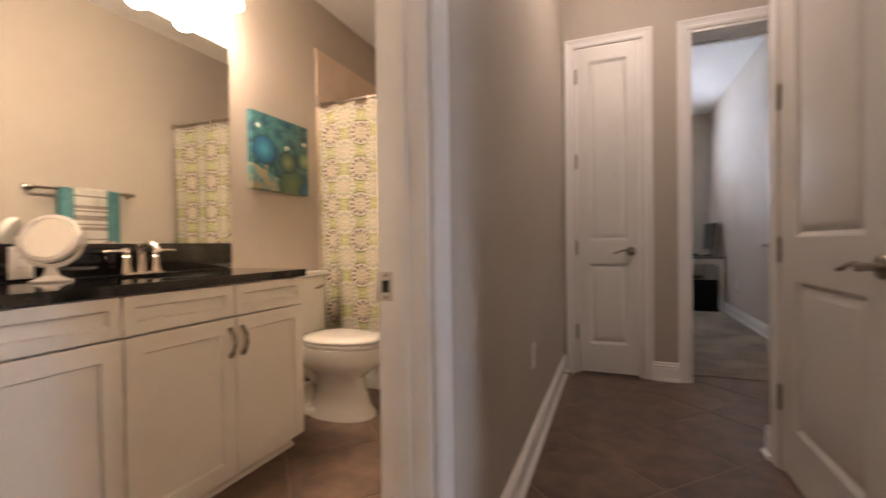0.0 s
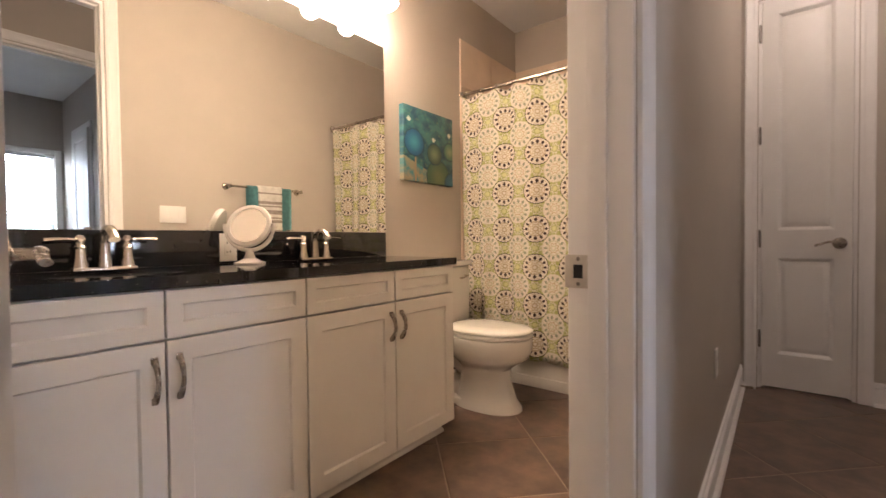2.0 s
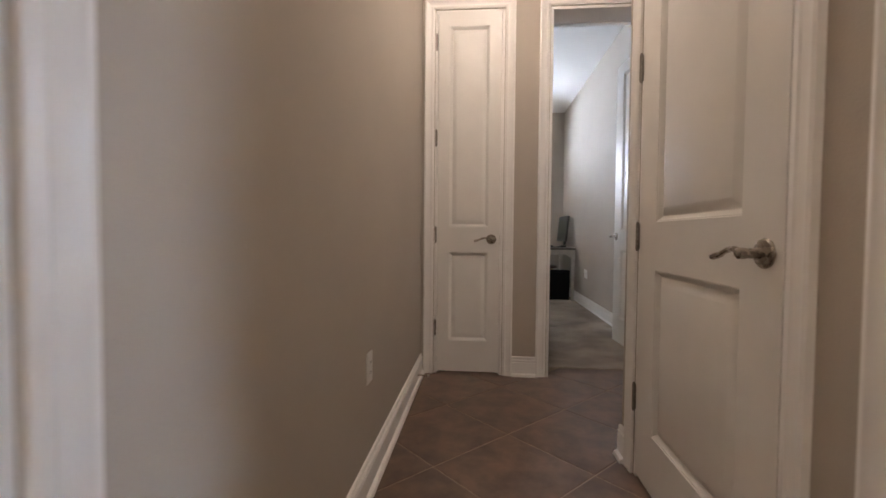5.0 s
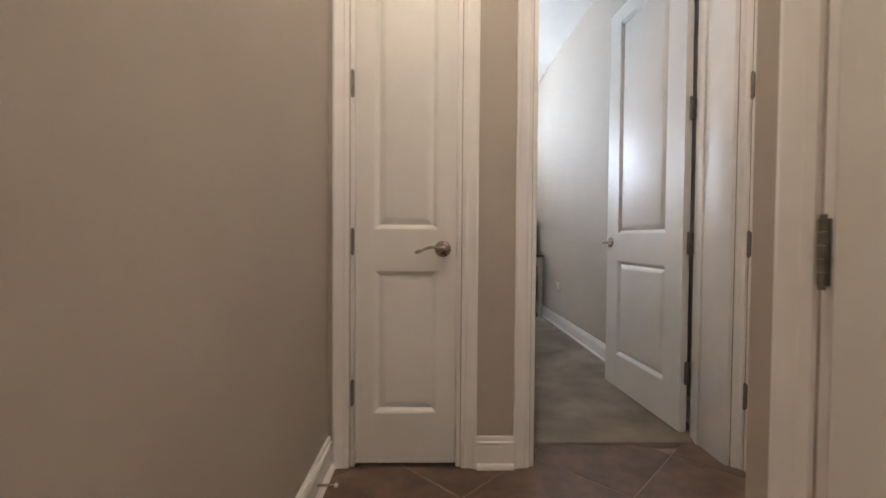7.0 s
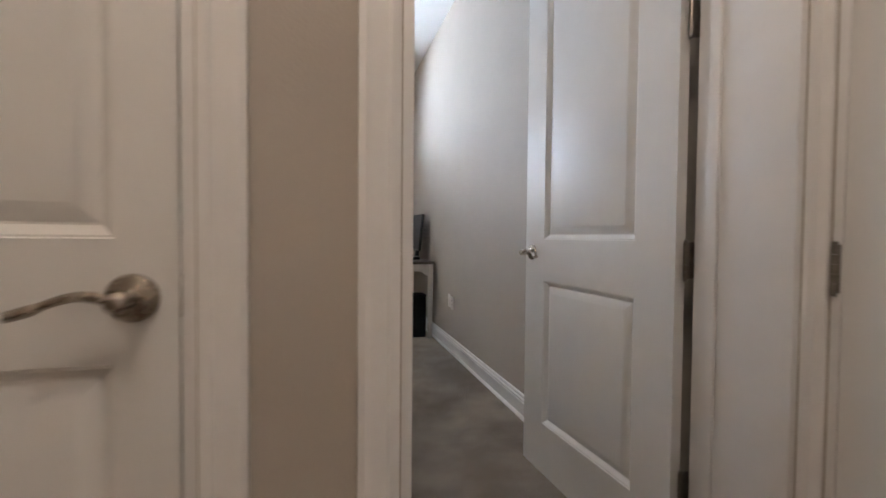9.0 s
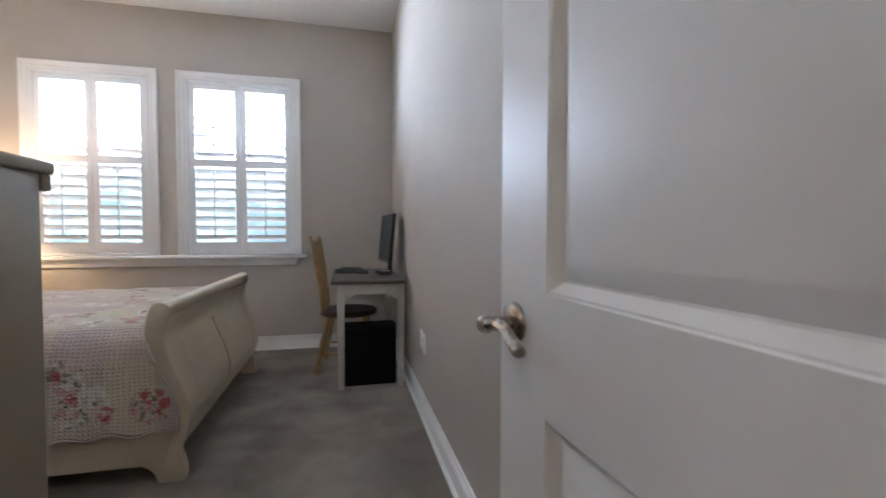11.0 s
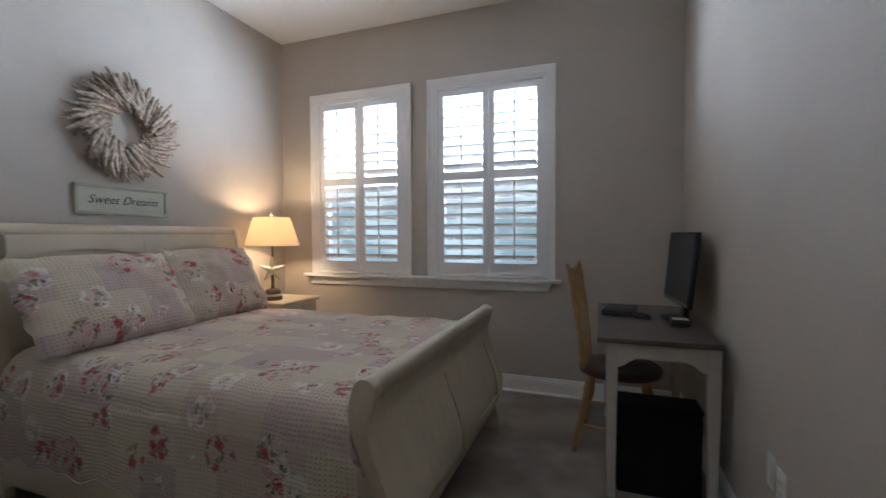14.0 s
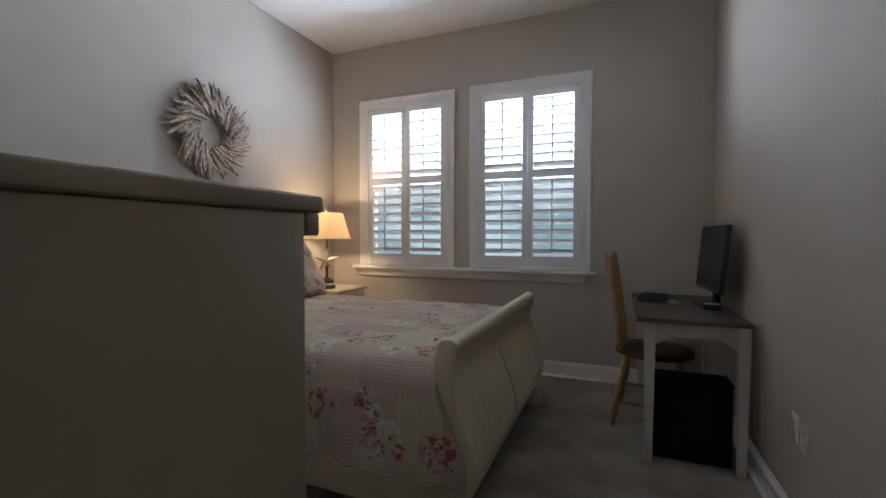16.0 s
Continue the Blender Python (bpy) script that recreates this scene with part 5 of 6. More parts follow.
mat_ = thing("mattress", (0, 0, 0), 0, "mattress under the quilt on the bed", "mattress")
part("core", box(-1.67, 0.10, BY0 + 0.06, BY1 - 0.06, 0.242, 0.655, 0.05, seg=4), material("white_ticking", (0.75, 0.73, 0.7), 0.9), mat_)

# quilt: over the top, down both long sides, tucked at the foot
qa = 0.46   # drop
QH = 0.70
half = (BY1 - BY0) / 2 + 0.004
rc = 0.14
LEN = [qa - rc, rc * math.pi / 2, half - rc]


def quilt_line(d):
    """Across the bed from one hem to the other, by length; gives y and z."""
    total = 2 * sum(LEN)
    flip = d > total / 2
    if flip:
        d = total - d
    if d < LEN[0]:
        y, z = -half - 0.012 * (1 - d / LEN[0]), QH - rc - (LEN[0] - d)
    elif d < LEN[0] + LEN[1]:
        a = (d - LEN[0]) / rc
        y, z = -half + rc - rc * math.cos(a), QH - rc + rc * math.sin(a)
    else:
        y, z = -half + rc + (d - LEN[0] - LEN[1]), QH + 0.012 * math.sin((d - LEN[0] - LEN[1]) / (half - rc) * math.pi / 2)
    return (ym - y if flip else ym + y), z


def foot_limit(z):
    """Where the footboard's inner face stands at this height."""
    for (xa, za), (xb, zb) in zip(FIN, FIN[1:]):
        if zb <= z <= za:
            return xa + (xb - xa) * (za - z) / (za - zb) - 0.006
    return 0.14


def quilt_fn(s, t):
    total = 2 * sum(LEN)
    d = t * total
    y, z = quilt_line(d)
    x = -1.685 + s * 1.99
    side = 1 if abs(y - ym) > half - 0.05 else 0
    foot = max(0.0, (s - 0.93) / 0.07)
    # the footboard holds the cover back where it leans over the bed
    x = min(x, foot_limit(z) + (0.042 * min(1.0, max(0.0, (0.6 - z) / 0.25)) if side else 0.0))
    p = Vector((x, y, z))
    n1 = noise.noise((x * 5, d * 5, 1.7)) * 0.010 + noise.noise((x * 14, d * 14, 4.2)) * 0.005
    hem = min(d, total - d)
    wave = 0.016 * math.sin(x * 21 + 2 * noise.noise((x * 3, 0, 0))) * max(0.0, 1 - hem / 0.35)
    out = -1 if y < ym else 1
    if hem < LEN[0]:
        p.y += out * (abs(n1) * 0.8 + wave * 0.5 + 0.01)
        p.z += (0.012 * math.sin(x * 36) + 0.02 * noise.noise((x * 4, 9, 0))) * max(0.0, 1 - hem / 0.1)
    else:
        p.z += n1
    p.z -= 0.05 * foot ** 2 * (0 if hem < LEN[0] else 1)
    return p


quilt = thing("quilt", (0, 0, 0), 0, "pink patchwork quilt printed with roses, spread over the bed", "quilt")
qt = 2 * sum(LEN)
bm = grid(110, 130, quilt_fn, lambda s, t: (s * 1.99, t * qt))
cv = part("cover", bm, QUILT, quilt, soft=60)
md = cv.modifiers.new("thickness", "SOLIDIFY")
md.thickness, md.offset = 0.012, -1
for t in (0.0, 1.0):
    part("binding", tube([quilt_fn(i / 90, t) for i in range(91)], 0.004, 8), QUILT, quilt)


def pillow(place, w, h, thick, seed, lean, yaw, label):
    p = thing("pillow", (0, 0, 0), 0, label, "pillow", "pillows on the bed")

    def fn(sgn):
        def f(s, t):
            u, v = 2 * s - 1, 2 * t - 1
            e = max(0.0, (1 - abs(u) ** 2.6) * (1 - abs(v) ** 2.6)) ** 0.55
            pin = 1 - 0.05 * (abs(u) ** 2) * (1 - abs(v) ** 4)
            pin2 = 1 - 0.05 * (abs(v) ** 2) * (1 - abs(u) ** 4)
            z = sgn * (thick * 0.5 * e * (1 + 0.2 * noise.noise((u * 2 + seed, v * 2, sgn))) + 0.004)
            fl = 0.012 * math.sin(u * 15 + seed) * max(0, abs(v) - 0.86) * 6 + 0.012 * math.sin(v * 12 + seed) * max(0, abs(u) - 0.86) * 6
            return Vector((u * w / 2 * pin2, v * h / 2 * pin, z + fl + 0.012 * noise.noise((u * 5 + seed, v * 5, 0.5))))
        return f
    bm = grid(36, 28, fn(1), lambda s, t: (s * w + seed, t * h + seed * 0.37))
    b2 = grid(36, 28, fn(-1), lambda s, t: (s * w + seed, t * h))
    join(bm, b2)
    bmesh.ops.remove_doubles(bm, verts=bm.verts[:], dist=0.011)
    part("sham", bm, QUILT, p, soft=70)
    p.matrix_world = Matrix.Translation(place) @ Euler((0, 0, radians(90 + yaw))).to_matrix().to_4x4() @ Euler((radians(lean), 0, 0)).to_matrix().to_4x4()
    return p


pillow((-1.50, 6.11, 0.925), 0.80, 0.52, 0.19, 3.1, 56, 2, "plump pillow in a rose patchwork sham against the headboard")
pillow((-1.56, 6.83, 0.93), 0.70, 0.52, 0.18, 8.7, 60, -3, "plump pillow in a rose patchwork sham leaning beside another pillow")

# ---- nightstand and lamp ----
ns = thing("nightstand", (-1.90, 7.345, 0), 0, "cream painted nightstand with a drawer beside the bed", "nightstand")
part("top", box(-0.005, 0.46, -0.01, 0.48, 0.678, 0.705, 0.006), CREAM, ns)
part("body", box(0.005, 0.43, 0.01, 0.46, 0.08, 0.677, 0.003), CREAM, ns)
for z in (0.12, 0.31, 0.5):
    dr = part("drawer_front", box(0.4305, 0.447, 0.03, 0.44, z, z + 0.16, 0.004), CREAM, ns)
    part("knob", lathe([(0, 0), (0.008, 0), (0.006, 0.01), (0.014, 0.018), (0.012, 0.026), (0, 0.028)], 16), BRONZE, dr, place=(0.447, 0.235, z + 0.08, 0, 90, 0))
for x in (0.01, 0.385):
    for y in (0.012, 0.418):
        part("foot", box(x, x + 0.04, y, y + 0.04, 0.008, 0.079, 0.004), CREAM, ns)

LP = (-1.668, 7.49, 0.7055)
lamp = thing("table_lamp", LP, 0, "lit bedside lamp with starfish base and white shade", "lamp")
DWOOD = material("dark_turned_wood", (0.09, 0.06, 0.04), 0.45, vary=0.15, scale=20, bump=0.03)
PALE = material("pale_weathered_resin", (0.62, 0.57, 0.47), 0.6, vary=0.1, scale=30, bump=0.08, bump_scale=120)
part("foot", lathe([(0, 0), (0.074, 0), (0.076, 0.008), (0.076, 0.03), (0.07, 0.034), (0, 0.034)], 32), DWOOD, lamp)
part("foot_band", lathe([(0, 0.0345), (0.071, 0.0345), (0.073, 0.042), (0.069, 0.05), (0, 0.0505)], 32), PALE, lamp)
part("stem", lathe([(0, 0.051), (0.066, 0.051), (0.062, 0.075), (0.05, 0.088), (0.026, 0.094), (0.014, 0.1), (0.012, 0.15), (0.014, 0.2), (0.009, 0.21), (0.008, 0.44), (0, 0.44)], 18), DWOOD, lamp)
bm = bmesh.new()
ring = []
for i in range(10):
    a = math.pi / 2 + i * math.pi / 5
    r = 0.118 if i % 2 == 0 else 0.04
    ring.append((r * math.cos(a), r * math.sin(a)))
f_ = bm.verts.new((0, -0.035, 0))
b_ = bm.verts.new((0, -0.006, 0))
vv = [bm.verts.new((x, -0.016, z)) for x, z in ring]
for i in range(10):
    bm.faces.new((f_, vv[i], vv[(i + 1) % 10]))
    bm.faces.new((b_, vv[(i + 1) % 10], vv[i]))
bmesh.ops.recalc_face_normals(bm, faces=bm.faces)
bmesh.ops.subdivide_edges(bm, edges=bm.edges[:], cuts=1, smooth=0.2)
part("starfish", bm, PALE, lamp, "pale resin starfish", (0, 0, 0.255, 0, 0, 35), soft=50)


def shade_material():
    m, k, b = blank("lit_linen_shade", 0.9, 0.1)
    b.inputs["Base Color"].default_value = (0.80, 0.74, 0.63, 1)
    b.inputs["Transmission Weight"].default_value = 0.0
    tr = k.n.new("ShaderNodeBsdfTranslucent")
    tr.inputs["Color"].default_value = (0.95, 0.85, 0.68, 1)
    mx = k.n.new("ShaderNodeMixShader")
    mx.inputs[0].default_value = 0.8
    out = k.n["Material Output"]
    k.l.new(b.outputs[0], mx.inputs[1])
    k.l.new(tr.outputs[0], mx.inputs[2])
    k.l.new(mx.outputs[0], out.inputs["Surface"])
    return m


bm = lathe([(0.219, 0.455), (0.146, 0.69), (0.144, 0.69), (0.217, 0.455)], 48)
for f in [f for f in bm.faces if len(f.verts) > 4]:
    bm.faces.remove(f)
part("shade", bm, shade_material(), lamp, "white linen lampshade, lit from inside")
part("harp", tube([(-0.144, 0, 0.68), (0, 0, 0.684), (0.144, 0, 0.68)], 0.0025, 8), NICKEL, lamp)
part("bulb", lathe([(0, 0.5), (0.014, 0.5), (0.016, 0.53), (0.028, 0.565), (0.028, 0.59), (0.016, 0.612), (0, 0.617)], 20), emitter("lit_bulb_glass", (1.0, 0.75, 0.45), 8.0), lamp)
part("socket", lathe([(0, 0.4405), (0.015, 0.4405), (0.015, 0.4995), (0, 0.4995)], 14), NICKEL, lamp)
part("finial", lathe([(0, 0.686), (0.006, 0.686), (0.005, 0.7), (0.016, 0.712), (0.006, 0.722), (0.01, 0.728), (0, 0.742)], 12), PALE, lamp)
lamp_light("bedside_bulb", "POINT", (LP[0], LP[1], LP[2] + 0.60), 46.0, (1.0, 0.71, 0.43), 0.05)

# ---- on the wall over the bed ----
DRIFT = material("weathered_driftwood", (0.60, 0.49, 0.385), 0.9, scale=40, bump=0.25, bump_scale=120, colour2=(0.23, 0.17, 0.13))
wr = thing("driftwood_wreath", (BLX, 6.477, 1.925), 0, "round driftwood stick wreath on the wall", "wreath")
rng = random.Random(5)
for i in range(296):
    bm = bmesh.new()
    a = rng.uniform(0, 2 * math.pi)
    layer = rng.random()
    r0 = rng.uniform(0.10, 0.2)
    ln = rng.uniform(0.12, 0.21)
    sw = radians(rng.uniform(25, 62))
    d = Vector((0, math.cos(a + sw), math.sin(a + sw)))
    p0 = Vector((0.012 + 0.055 * layer, r0 * math.cos(a), r0 * math.sin(a)))
    p2 = p0 + d * ln + Vector((rng.uniform(-0.02, 0.025) * layer, 0, 0))
    if p2.x < 0.006:
        p2.x = 0.006
    rr = math.hypot(p2.y, p2.z)
    if rr > 0.36:
        p2.y, p2.z = p2.y * 0.36 / rr, p2.z * 0.36 / rr
    p1 = (p0 + p2) / 2 + Vector((0, rng.uniform(-0.01, 0.01), rng.uniform(-0.01, 0.01)))
    r = rng.uniform(0.011, 0.02)
    u = d.cross(Vector((1, 0, 0))).normalized()
    v = Vector((1, 0, 0))
    rings = []
    for q, f in ((p0, 0.8), (p1, 1.0), (p2, 0.45)):
        rings.append([bm.verts.new(q + u * (r * f * math.cos(t)) + v * (r * f * math.sin(t))) for t in (0, 1.257, 2.513, 3.77, 5.027)])
    for g, h_ in zip(rings, rings[1:]):
        for t in range(5):
            bm.faces.new((g[t], g[(t + 1) % 5], h_[(t + 1) % 5], h_[t]))
    bm.faces.new(rings[0])
    bm.faces.new(rings[-1])
    part("stick", bm, DRIFT, wr, soft=75)

SAGE = material("sage_green_paint", (0.40, 0.40, 0.30), 0.6, vary=0.06, scale=12, bump=0.03, bump_scale=90)
SAGED = material("pale_sage_board", (0.50, 0.49, 0.40), 0.65, vary=0.05, scale=12, bump=0.02)
INK = material("dark_sign_ink", (0.05, 0.045, 0.04), 0.7, vary=0.02)
sg = thing("wall_sign", (BLX, 6.468, 1.466), 0, "sage green framed wooden sign with dark script words", "sign")
sw_, sh_ = 0.284, 0.092
part("board", box(0.001, 0.010, -sw_ + 0.02, sw_ - 0.02, -sh_ + 0.02, sh_ - 0.02), SAGED, sg)
for s in (-1, 1):
    part("frame_rail", box(0.001, 0.02, -sw_, sw_, s * sh_, s * (sh_ - 0.022), 0.003), SAGE, sg)
    part("frame_stile", box(0.001, 0.0198, s * sw_, s * (sw_ - 0.022), -sh_ + 0.0225, sh_ - 0.0225, 0.003), SAGE, sg)
txt = bpy.data.curves.new("words", "FONT")
txt.body = "Sweet Dreams"
txt.align_x, txt.align_y = "CENTER", "CENTER"
txt.size, txt.shear, txt.extrude = 0.072, 0.35, 0.0008
tob = bpy.data.objects.new("words", txt)
tme = bpy.data.meshes.new_from_object(tob)
bpy.data.objects.remove(tob)
tme.materials.append(INK)
words = new("lettering", tme)
words.parent = sg
words.matrix_basis = Matrix.Translation((0.0112, 0, 0)) @ Matrix(((0, 0, 1, 0), (1, 0, 0, 0), (0, 1, 0, 0), (0, 0, 0, 1)))

# ---- desk, chair and computer ----
DTOP = material("grey_brown_desk_top", (0.105, 0.085, 0.07), 0.45, vary=0.12, scale=9, bump=0.03, bump_scale=70)
DWHITE = material("distressed_white_desk_paint", (0.62, 0.58, 0.52), 0.5, vary=0.05, scale=14, bump=0.03, bump_scale=60)
desk = thing("desk", (0, 0, 0), 0, "small white desk with a dark wooden top against the wall", "desk")
DX0, DX1, DY0, DY1, DZ = 0.905, 1.415, 6.668, 7.72, 0.770
part("top", box(DX0, DX1, DY0, DY1, DZ - 0.026, DZ, 0.006), DTOP, desk)


def desk_leg():
    bm = bmesh.new()
    rings = []
    for z, a in ((0.0, 0.018), (0.4, 0.023), (DZ - 0.16, 0.026), (DZ - 0.027, 0.026)):
        rings.append([bm.verts.new((sx * a, sy * a, z)) for sx, sy in ((-1, -1), (1, -1), (1, 1), (-1, 1))])
    for a, b in zip(rings, rings[1:]):
        for i in range(4):
            bm.faces.new((a[i], a[(i + 1) % 4], b[(i + 1) % 4], b[i]))
    bm.faces.new(rings[0])
    bm.faces.new(rings[-1])
    bmesh.ops.bevel(bm, geom=bm.edges[:], offset=0.003, segments=1, affect="EDGES")
    return bm


for x in (DX0 + 0.066, DX1 - 0.03):
    for y in (DY0 + 0.052, DY1 - 0.05):
        part("leg", desk_leg(), DWHITE, desk, place=(x, y, 0.009))


def apron(length):
    n = 14
    prof = [(0, 0), (length, 0)]
    low = []
    for i in range(n + 1):
        f = i / n
        e = min(1.0, min(f, 1 - f) / 0.22)
        low.append((f * length, -0.115 + 0.045 * (e * e * (3 - 2 * e))))
    return prof + list(reversed(low))


ax0, ax1 = DX0 + 0.093, DX1 - 0.057
for y in (DY0 + 0.034, DY1 - 0.05):
    part("apron", extrude(apron(ax1 - ax0), 0.018, m=Matrix.Translation((ax0, y, DZ - 0.0265))), DWHITE, desk)
for x in (DX0 + 0.052, DX1 - 0.034):
    part("apron", extrude(apron(DY1 - DY0 - 0.156), 0.018, m=Matrix.Translation((x + 0.018, DY0 + 0.079, DZ - 0.0265)) @ Matrix.Rotation(radians(90), 4, "Z")), DWHITE, desk)

BLACK = material("black_plastic", (0.014, 0.014, 0.015), 0.55, vary=0.1, scale=20)
SCREEN = material("dark_screen_glass", (0.012, 0.012, 0.014), 0.42, vary=0.02)
mon = thing("monitor", (1.325, 7.25, DZ + 0.0005), 5, "black computer monitor on the desk, switched off", "monitor")
part("base", oval_stack([(0.0, 0.085, 0.06, 0.115, 0.0), (0.0, 0.085, 0.06, 0.115, 0.006), (0.0, 0.075, 0.05, 0.1, 0.012)], 32), BLACK, mon)
part("neck", extrude([(0.02, 0.0125), (0.05, 0.0125), (0.062, 0.2), (0.062, 0.3), (0.036, 0.3), (0.036, 0.2)], 0.06, m=Matrix.Translation((0, -0.03, 0)), bevel=0.004), BLACK, mon)
hd_ = part("housing", box(-0.012, 0.014, -0.245, 0.245, -0.195, 0.195, 0.006), BLACK, mon, place=(0.0125, 0, 0.284, 0, 5.3, 0))
part("screen", box(-0.0148, -0.0125, -0.236, 0.236, -0.172, 0.186), SCREEN, hd_)
part("chin", box(-0.0146, -0.0125, -0.236, 0.236, -0.19, -0.1735), material("grey_bezel_plastic", (0.09, 0.09, 0.092), 0.3, vary=0.03), hd_, "grey lower bezel")
lap = thing("laptop", (1.035, 7.355, DZ + 0.0005), -10, "closed black laptop on the desk", "laptop")
part("base", box(-0.085, 0.085, -0.14, 0.14, 0.003, 0.02, 0.006), BLACK, lap)
part("lid", box(-0.085, 0.085, -0.14, 0.14, 0.0205, 0.032, 0.005), BLACK, lap)
ms = thing("computer_mouse", (1.137, 7.20, DZ + 0.0005), 60, "black computer mouse on the desk", "mouse")
bm = bmesh.new()
bmesh.ops.create_uvsphere(bm, u_segments=20, v_segments=12, radius=1, matrix=Matrix.Diagonal((0.032, 0.055, 0.034, 1)))
bmesh.ops.bisect_plane(bm, geom=bm.verts[:] + bm.edges[:] + bm.faces[:], plane_co=(0, 0, 0.001), plane_no=(0, 0, 1), clear_inner=True)
part("shell", bm, BLACK, ms, soft=60)
part("wheel", lathe([(0, -0.004), (0.009, -0.004), (0.009, 0.004), (0, 0.004)], 16, m=pose(0, 0.032, 0.026, 0, 90, 0)), DARKGAP, ms)
# extra block for the glossy monitor foot; its white plate paints the reflection
foot_block = thing("monitor_foot_block", (1.305, 7.06, DZ + 0.0005), 0, "black block as the monitor foot, pale reflection put on top", "speaker")
part("body", box(-0.045, 0.045, -0.035, 0.035, 0, 0.032, 0.01, seg=3), BLACK, foot_block)
part("top_panel", box(-0.036, 0.036, -0.027, 0.027, 0.0322, 0.035, 0.001), PLATE, foot_block)
pc = thing("black_storage_bin", (0, 0, 0), 0, "black fabric storage bin under the desk", "bin")
FELT = material("black_fabric", (0.012, 0.012, 0.012), 0.95, vary=0.1, scale=60, bump=0.1, bump_scale=400, spec=0.1)
part("body", box(0.996, 1.358, 6.765, 6.935, 0.009, 0.414, 0.012, seg=3), FELT, pc)
part("lid", box(0.992, 1.362, 6.76, 6.94, 0.4145, 0.438, 0.01, seg=3), FELT, pc)

OAK = material("golden_oak", (0.42, 0.26, 0.10), 0.35, scale=18, bump=0.03, bump_scale=80, colour2=(0.30, 0.17, 0.06))
OAKD = material("dark_brown_seat_wood", (0.07, 0.032, 0.02), 0.4, vary=0.15, scale=18, bump=0.02, bump_scale=80)
ch = thing("windsor_chair", (1.022, 7.28, 0.008), -6.3, "golden oak Windsor chair with dark seat at the desk", "chair")
bm = oval_stack([(0, 0.2, 0.22, 0.215, 0.432), (0, 0.215, 0.235, 0.228, 0.44), (0, 0.215, 0.235, 0.228, 0.462), (0, 0.2, 0.22, 0.215, 0.472), (0, 0.12, 0.14, 0.14, 0.464)], 36)
part("seat", bm, OAKD, ch, soft=50)
turned = [(0.014, 0.0), (0.017, 0.02), (0.013, 0.05), (0.02, 0.075), (0.022, 0.1), (0.014, 0.125), (0.02, 0.135), (0.014, 0.145), (0.021, 0.19), (0.024, 0.24), (0.018, 0.29), (0.014, 0.3), (0.021, 0.31), (0.014, 0.32), (0.02, 0.35), (0.015, 0.435), (0, 0.436)]
for sx in (-1, 1):
    for sy in (-1, 1):
        top_ = Vector((sx * 0.14, sy * 0.14, 0.433))
        bot = Vector((sx * 0.215, sy * 0.205, 0.0))
        d = top_ - bot
        m = Matrix.Translation(bot) @ d.to_track_quat("Z", "Y").to_matrix().to_4x4() @ Matrix.Diagonal((1, 1, d.length / 0.436, 1))
        part("leg", lathe([(0, 0.0)] + turned, 14, m=m), OAK, ch, soft=60)
for sy in (-1, 1):
    part("stretcher", tube([(-0.188, sy * 0.183, 0.15), (0, sy * 0.183, 0.15), (0.188, sy * 0.183, 0.15)], 0.011, 12, radii=[0.008, 0.014, 0.008]), OAK, ch)
part("stretcher", tube([(0, -0.18, 0.15), (0, 0, 0.15), (0, 0.18, 0.15)], 0.011, 12, radii=[0.008, 0.014, 0.008]), OAK, ch)


def back_x(z):
    f = (z - 0.46) / 0.53
    return -0.175 - 0.04 * f - 0.03 * f * f


for sy in (-1, 1):
    part("back_post", tube([(back_x(z), sy * (0.148 + 0.022 * (z - 0.46) / 0.5), z) for z in (0.466, 0.56, 0.68, 0.80, 0.91, 0.985)], 0.013, 14, radii=[0.012, 0.017, 0.013, 0.017, 0.014, 0.012]), OAK, ch)
for y in (-0.085, 0.0, 0.085):
    def slat_fn(s, t, y=y):
        z = 0.466 + t * 0.5
        w = 0.013 + 0.02 * math.sin(math.pi * t ** 1.4) ** 2
        return Vector((back_x(z), y * (0.9 + 0.2 * t) + (2 * s - 1) * w, z))
    bm = grid(4, 16, slat_fn)
    geo = bmesh.ops.extrude_face_region(bm, geom=bm.faces[:])
    bmesh.ops.translate(bm, vec=(0.009, 0, 0), verts=[v for v in geo["geom"] if isinstance(v, bmesh.types.BMVert)])
    part("splat", bm, OAK, ch)


def crest_fn(s, t):
    u = 2 * s - 1
    z0 = 0.945 - 0.012 * u * u
    z1 = 1.022 + 0.036 * abs(u) ** 3 + 0.01 * math.cos(u * 6)
    z = z0 + t * (z1 - z0)
    return Vector((back_x(z) + 0.03 * (u * u - 0.4) - 0.006, u * 0.202, z))


bm = grid(24, 6, crest_fn)
geo = bmesh.ops.extrude_face_region(bm, geom=bm.faces[:])
bmesh.ops.translate(bm, vec=(-0.018, 0, 0), verts=[v for v in geo["geom"] if isinstance(v, bmesh.types.BMVert)])
part("crest_rail", bm, OAK, ch, soft=50)

# ---- tall chest of drawers beside the entry ----
cs = thing("tall_dresser", (0, 0, 0), 0, "tall cream dresser against the closet wall", "dresser")
TX, TYF = 0.358, 4.825
# cream darkened evenly: the shade on the dresser is put into its colour
SHADED_CREAM = material("shaded_cream_dresser_paint", (0.30, 0.25, 0.175), 0.5, vary=0.04, scale=4, bump=0.02, bump_scale=60)
part("top", box(TX - 0.95, TX + 0.007, 4.392, TYF + 0.006, 1.217, 1.246, 0.008, seg=3), SHADED_CREAM, cs)
part("cornice", box(TX - 0.935, TX + 0.004, TYF - 0.0345, TYF - 0.004, 1.180, 1.2165, 0.004), SHADED_CREAM, cs)
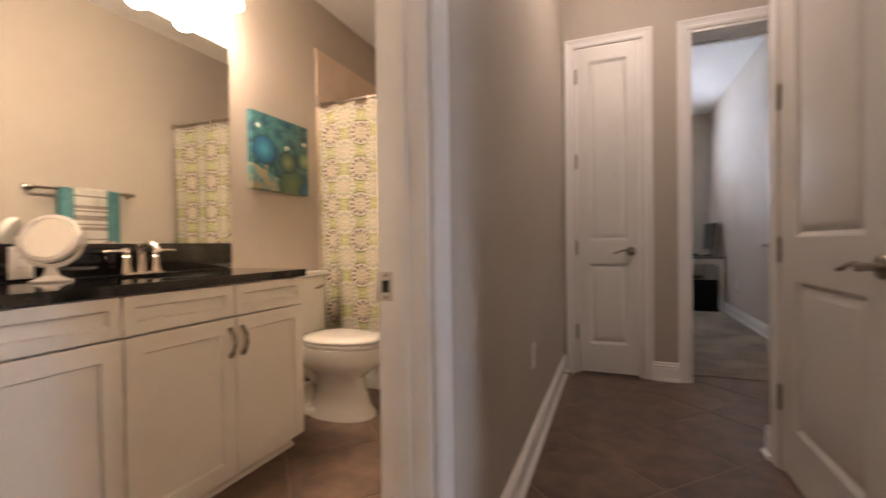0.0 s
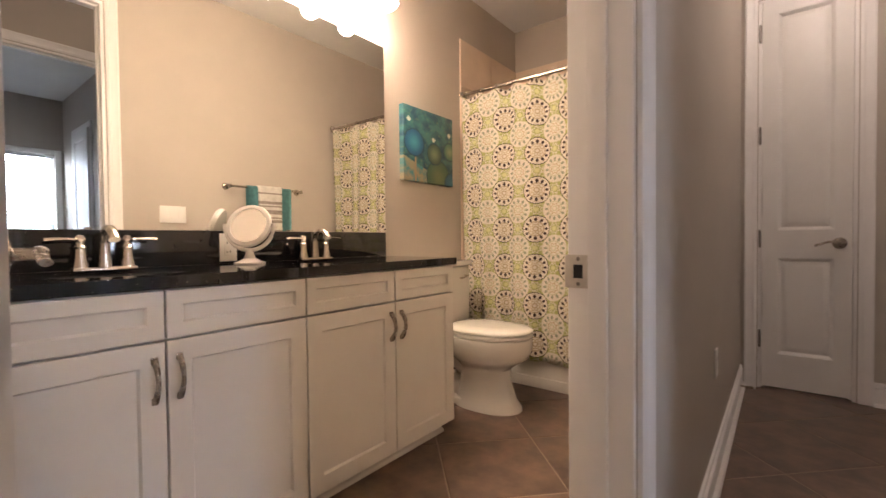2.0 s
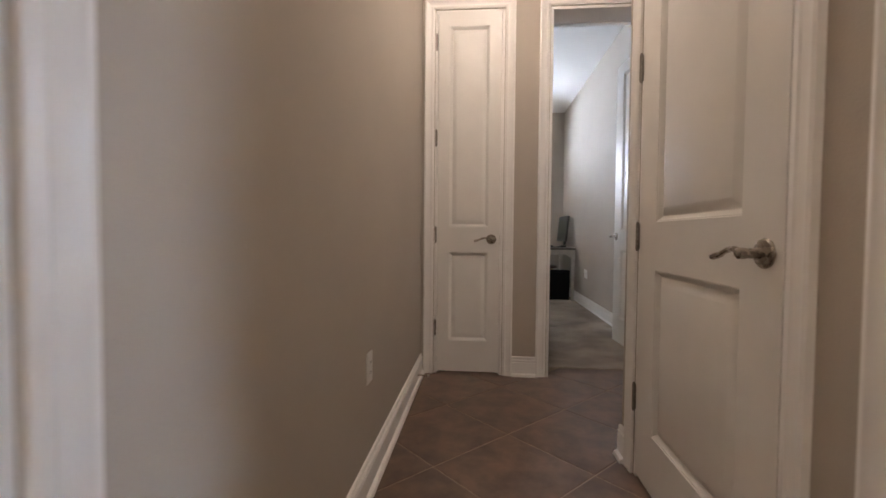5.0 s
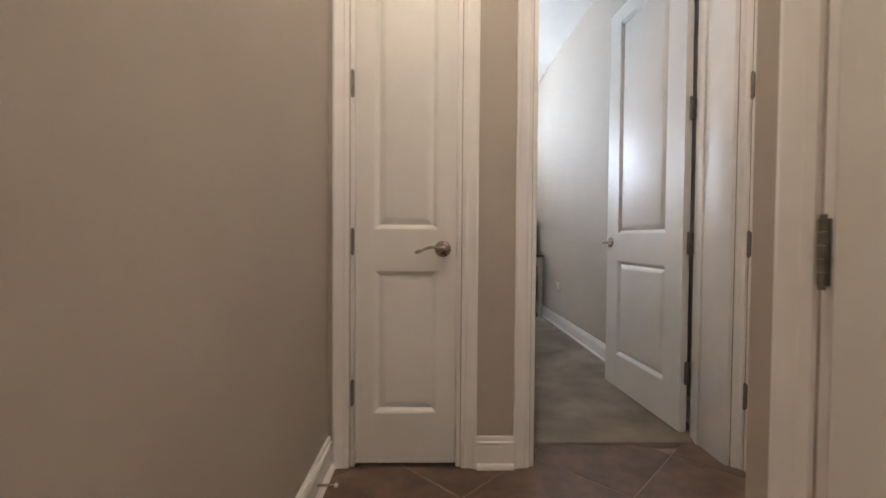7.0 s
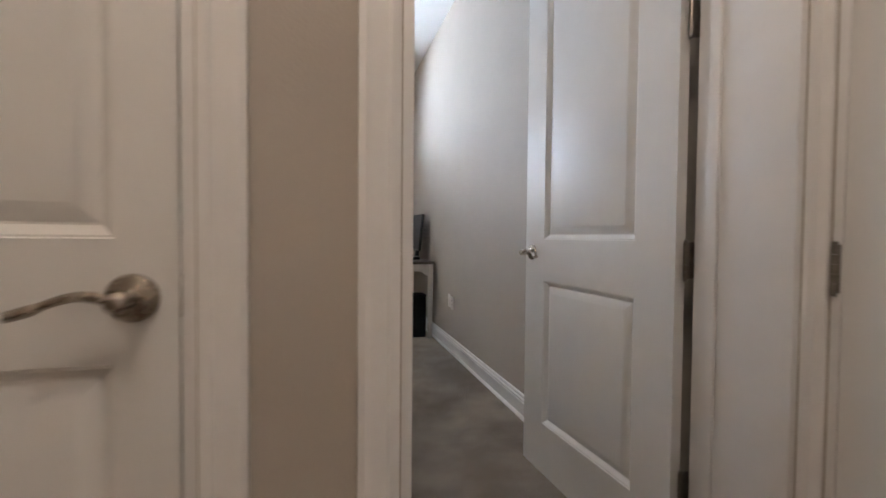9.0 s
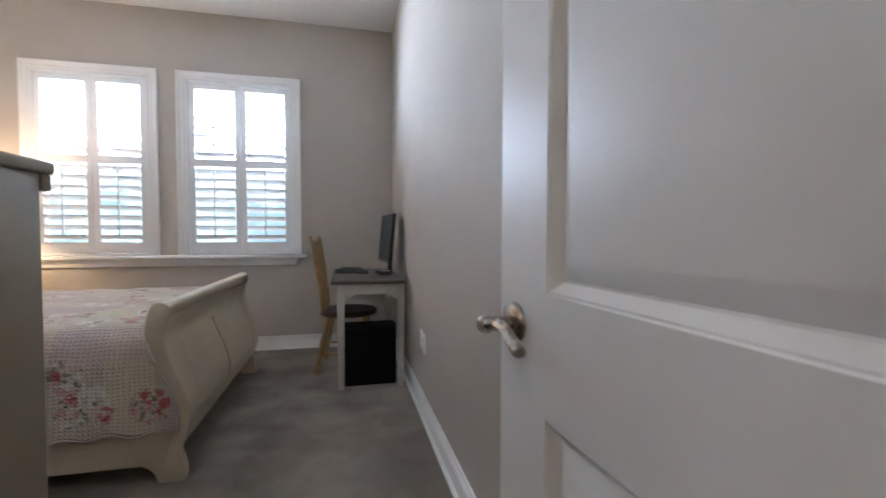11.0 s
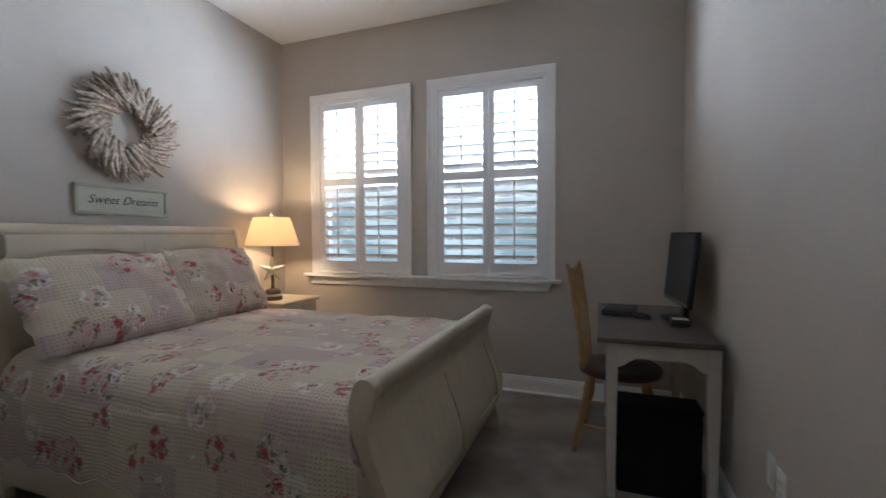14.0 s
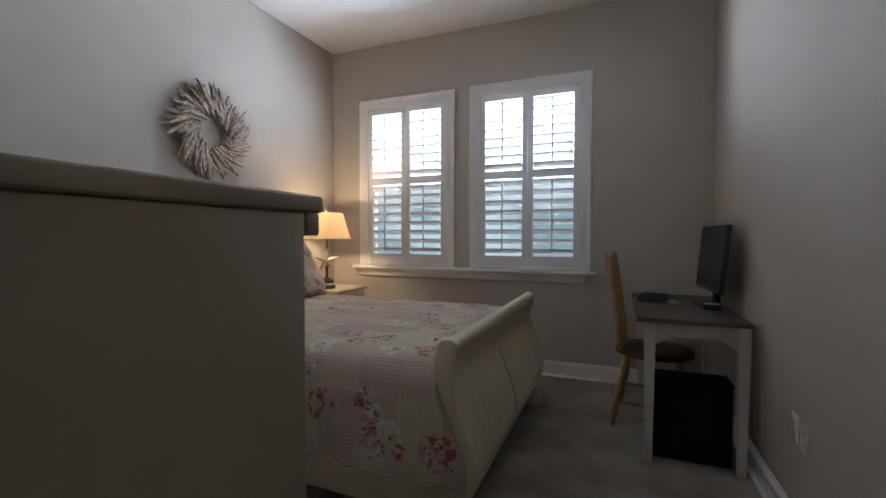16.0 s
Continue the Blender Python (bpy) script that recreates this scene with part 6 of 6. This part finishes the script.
part("case", box(TX - 0.92, TX - 0.0005, 4.395, TYF - 0.035, 0.085, 1.2165, 0.004), SHADED_CREAM, cs)
part("plinth", box(TX - 0.93, TX + 0.006, 4.395, TYF - 0.02, 0.009, 0.0845, 0.006), SHADED_CREAM, cs)
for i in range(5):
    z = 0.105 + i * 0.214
    dr = part("drawer_front", box(TX - 0.89, TX - 0.03, TYF - 0.0345, TYF - (0.012 if i < 4 else 0.02), z, z + 0.2, 0.006), SHADED_CREAM, cs)
    for x in (TX - 0.7, TX - 0.22):
        part("knob", lathe([(0, 0), (0.008, 0), (0.006, 0.01), (0.015, 0.018), (0.013, 0.026), (0, 0.03)], 16), BRONZE, dr, place=(x, TYF - 0.012, z + 0.1, -90, 0, 0))

# wall plates by the desk
wall_plate("cable_plate", (BRX, 6.275, 0.445), -90, 0.07, "switch", "white blank cable plate low on the wall", "wall plate")
wall_plate("wall_outlet", (BRX, 6.19, 0.435), -90, 0.07, "outlet", "white wall outlet low on the bedroom wall", "outlet")

# ---- floor tiles, laid diagonally ----
flat("floor_hall", MW, 1.45, -2.25, 3.44, -0.06, -0.002, GROUT, "brown grout bed under the floor tiles", "floor")
TS = 0.4575
tile_meshes = []
for k in range(4):
    bm = bmesh.new()
    h, e = TS / 2 - 0.0022, 0.003
    lo = [bm.verts.new((sx * h, sy * h, -0.012)) for sx, sy in ((-1, -1), (1, -1), (1, 1), (-1, 1))]
    mid = [bm.verts.new((sx * h, sy * h, -0.0018)) for sx, sy in ((-1, -1), (1, -1), (1, 1), (-1, 1))]
    top = [bm.verts.new((sx * (h - e), sy * (h - e), 0)) for sx, sy in ((-1, -1), (1, -1), (1, 1), (-1, 1))]
    for a, b in ((lo, mid), (mid, top)):
        for i in range(4):
            bm.faces.new((a[i], a[(i + 1) % 4], b[(i + 1) % 4], b[i]))
    bm.faces.new(top)
    me = bpy.data.meshes.new("floor_tile")
    bm.to_mesh(me)
    bm.free()
    me.materials.append(TILE)
    tile_meshes.append(me)
floor_ob = bpy.data.objects["floor_hall"]
for i in range(-12, 12):
    for j in range(-12, 12):
        a, b = 0.476 + (i + 0.5) * TS, 2.02 + (j + 0.5) * TS
        x, y = (a - b) / math.sqrt(2), (a + b) / math.sqrt(2)
        if MW - 0.05 < x < 1.5 and -2.0 < y < 3.6 and not (x > 1.15 and y < 2.2):
            ob = new("floor_tile", random.choice(tile_meshes))
            ob.parent = floor_ob
            ob.matrix_basis = pose(x, y, 0, 0, 0, 45 + 90 * random.randrange(4))
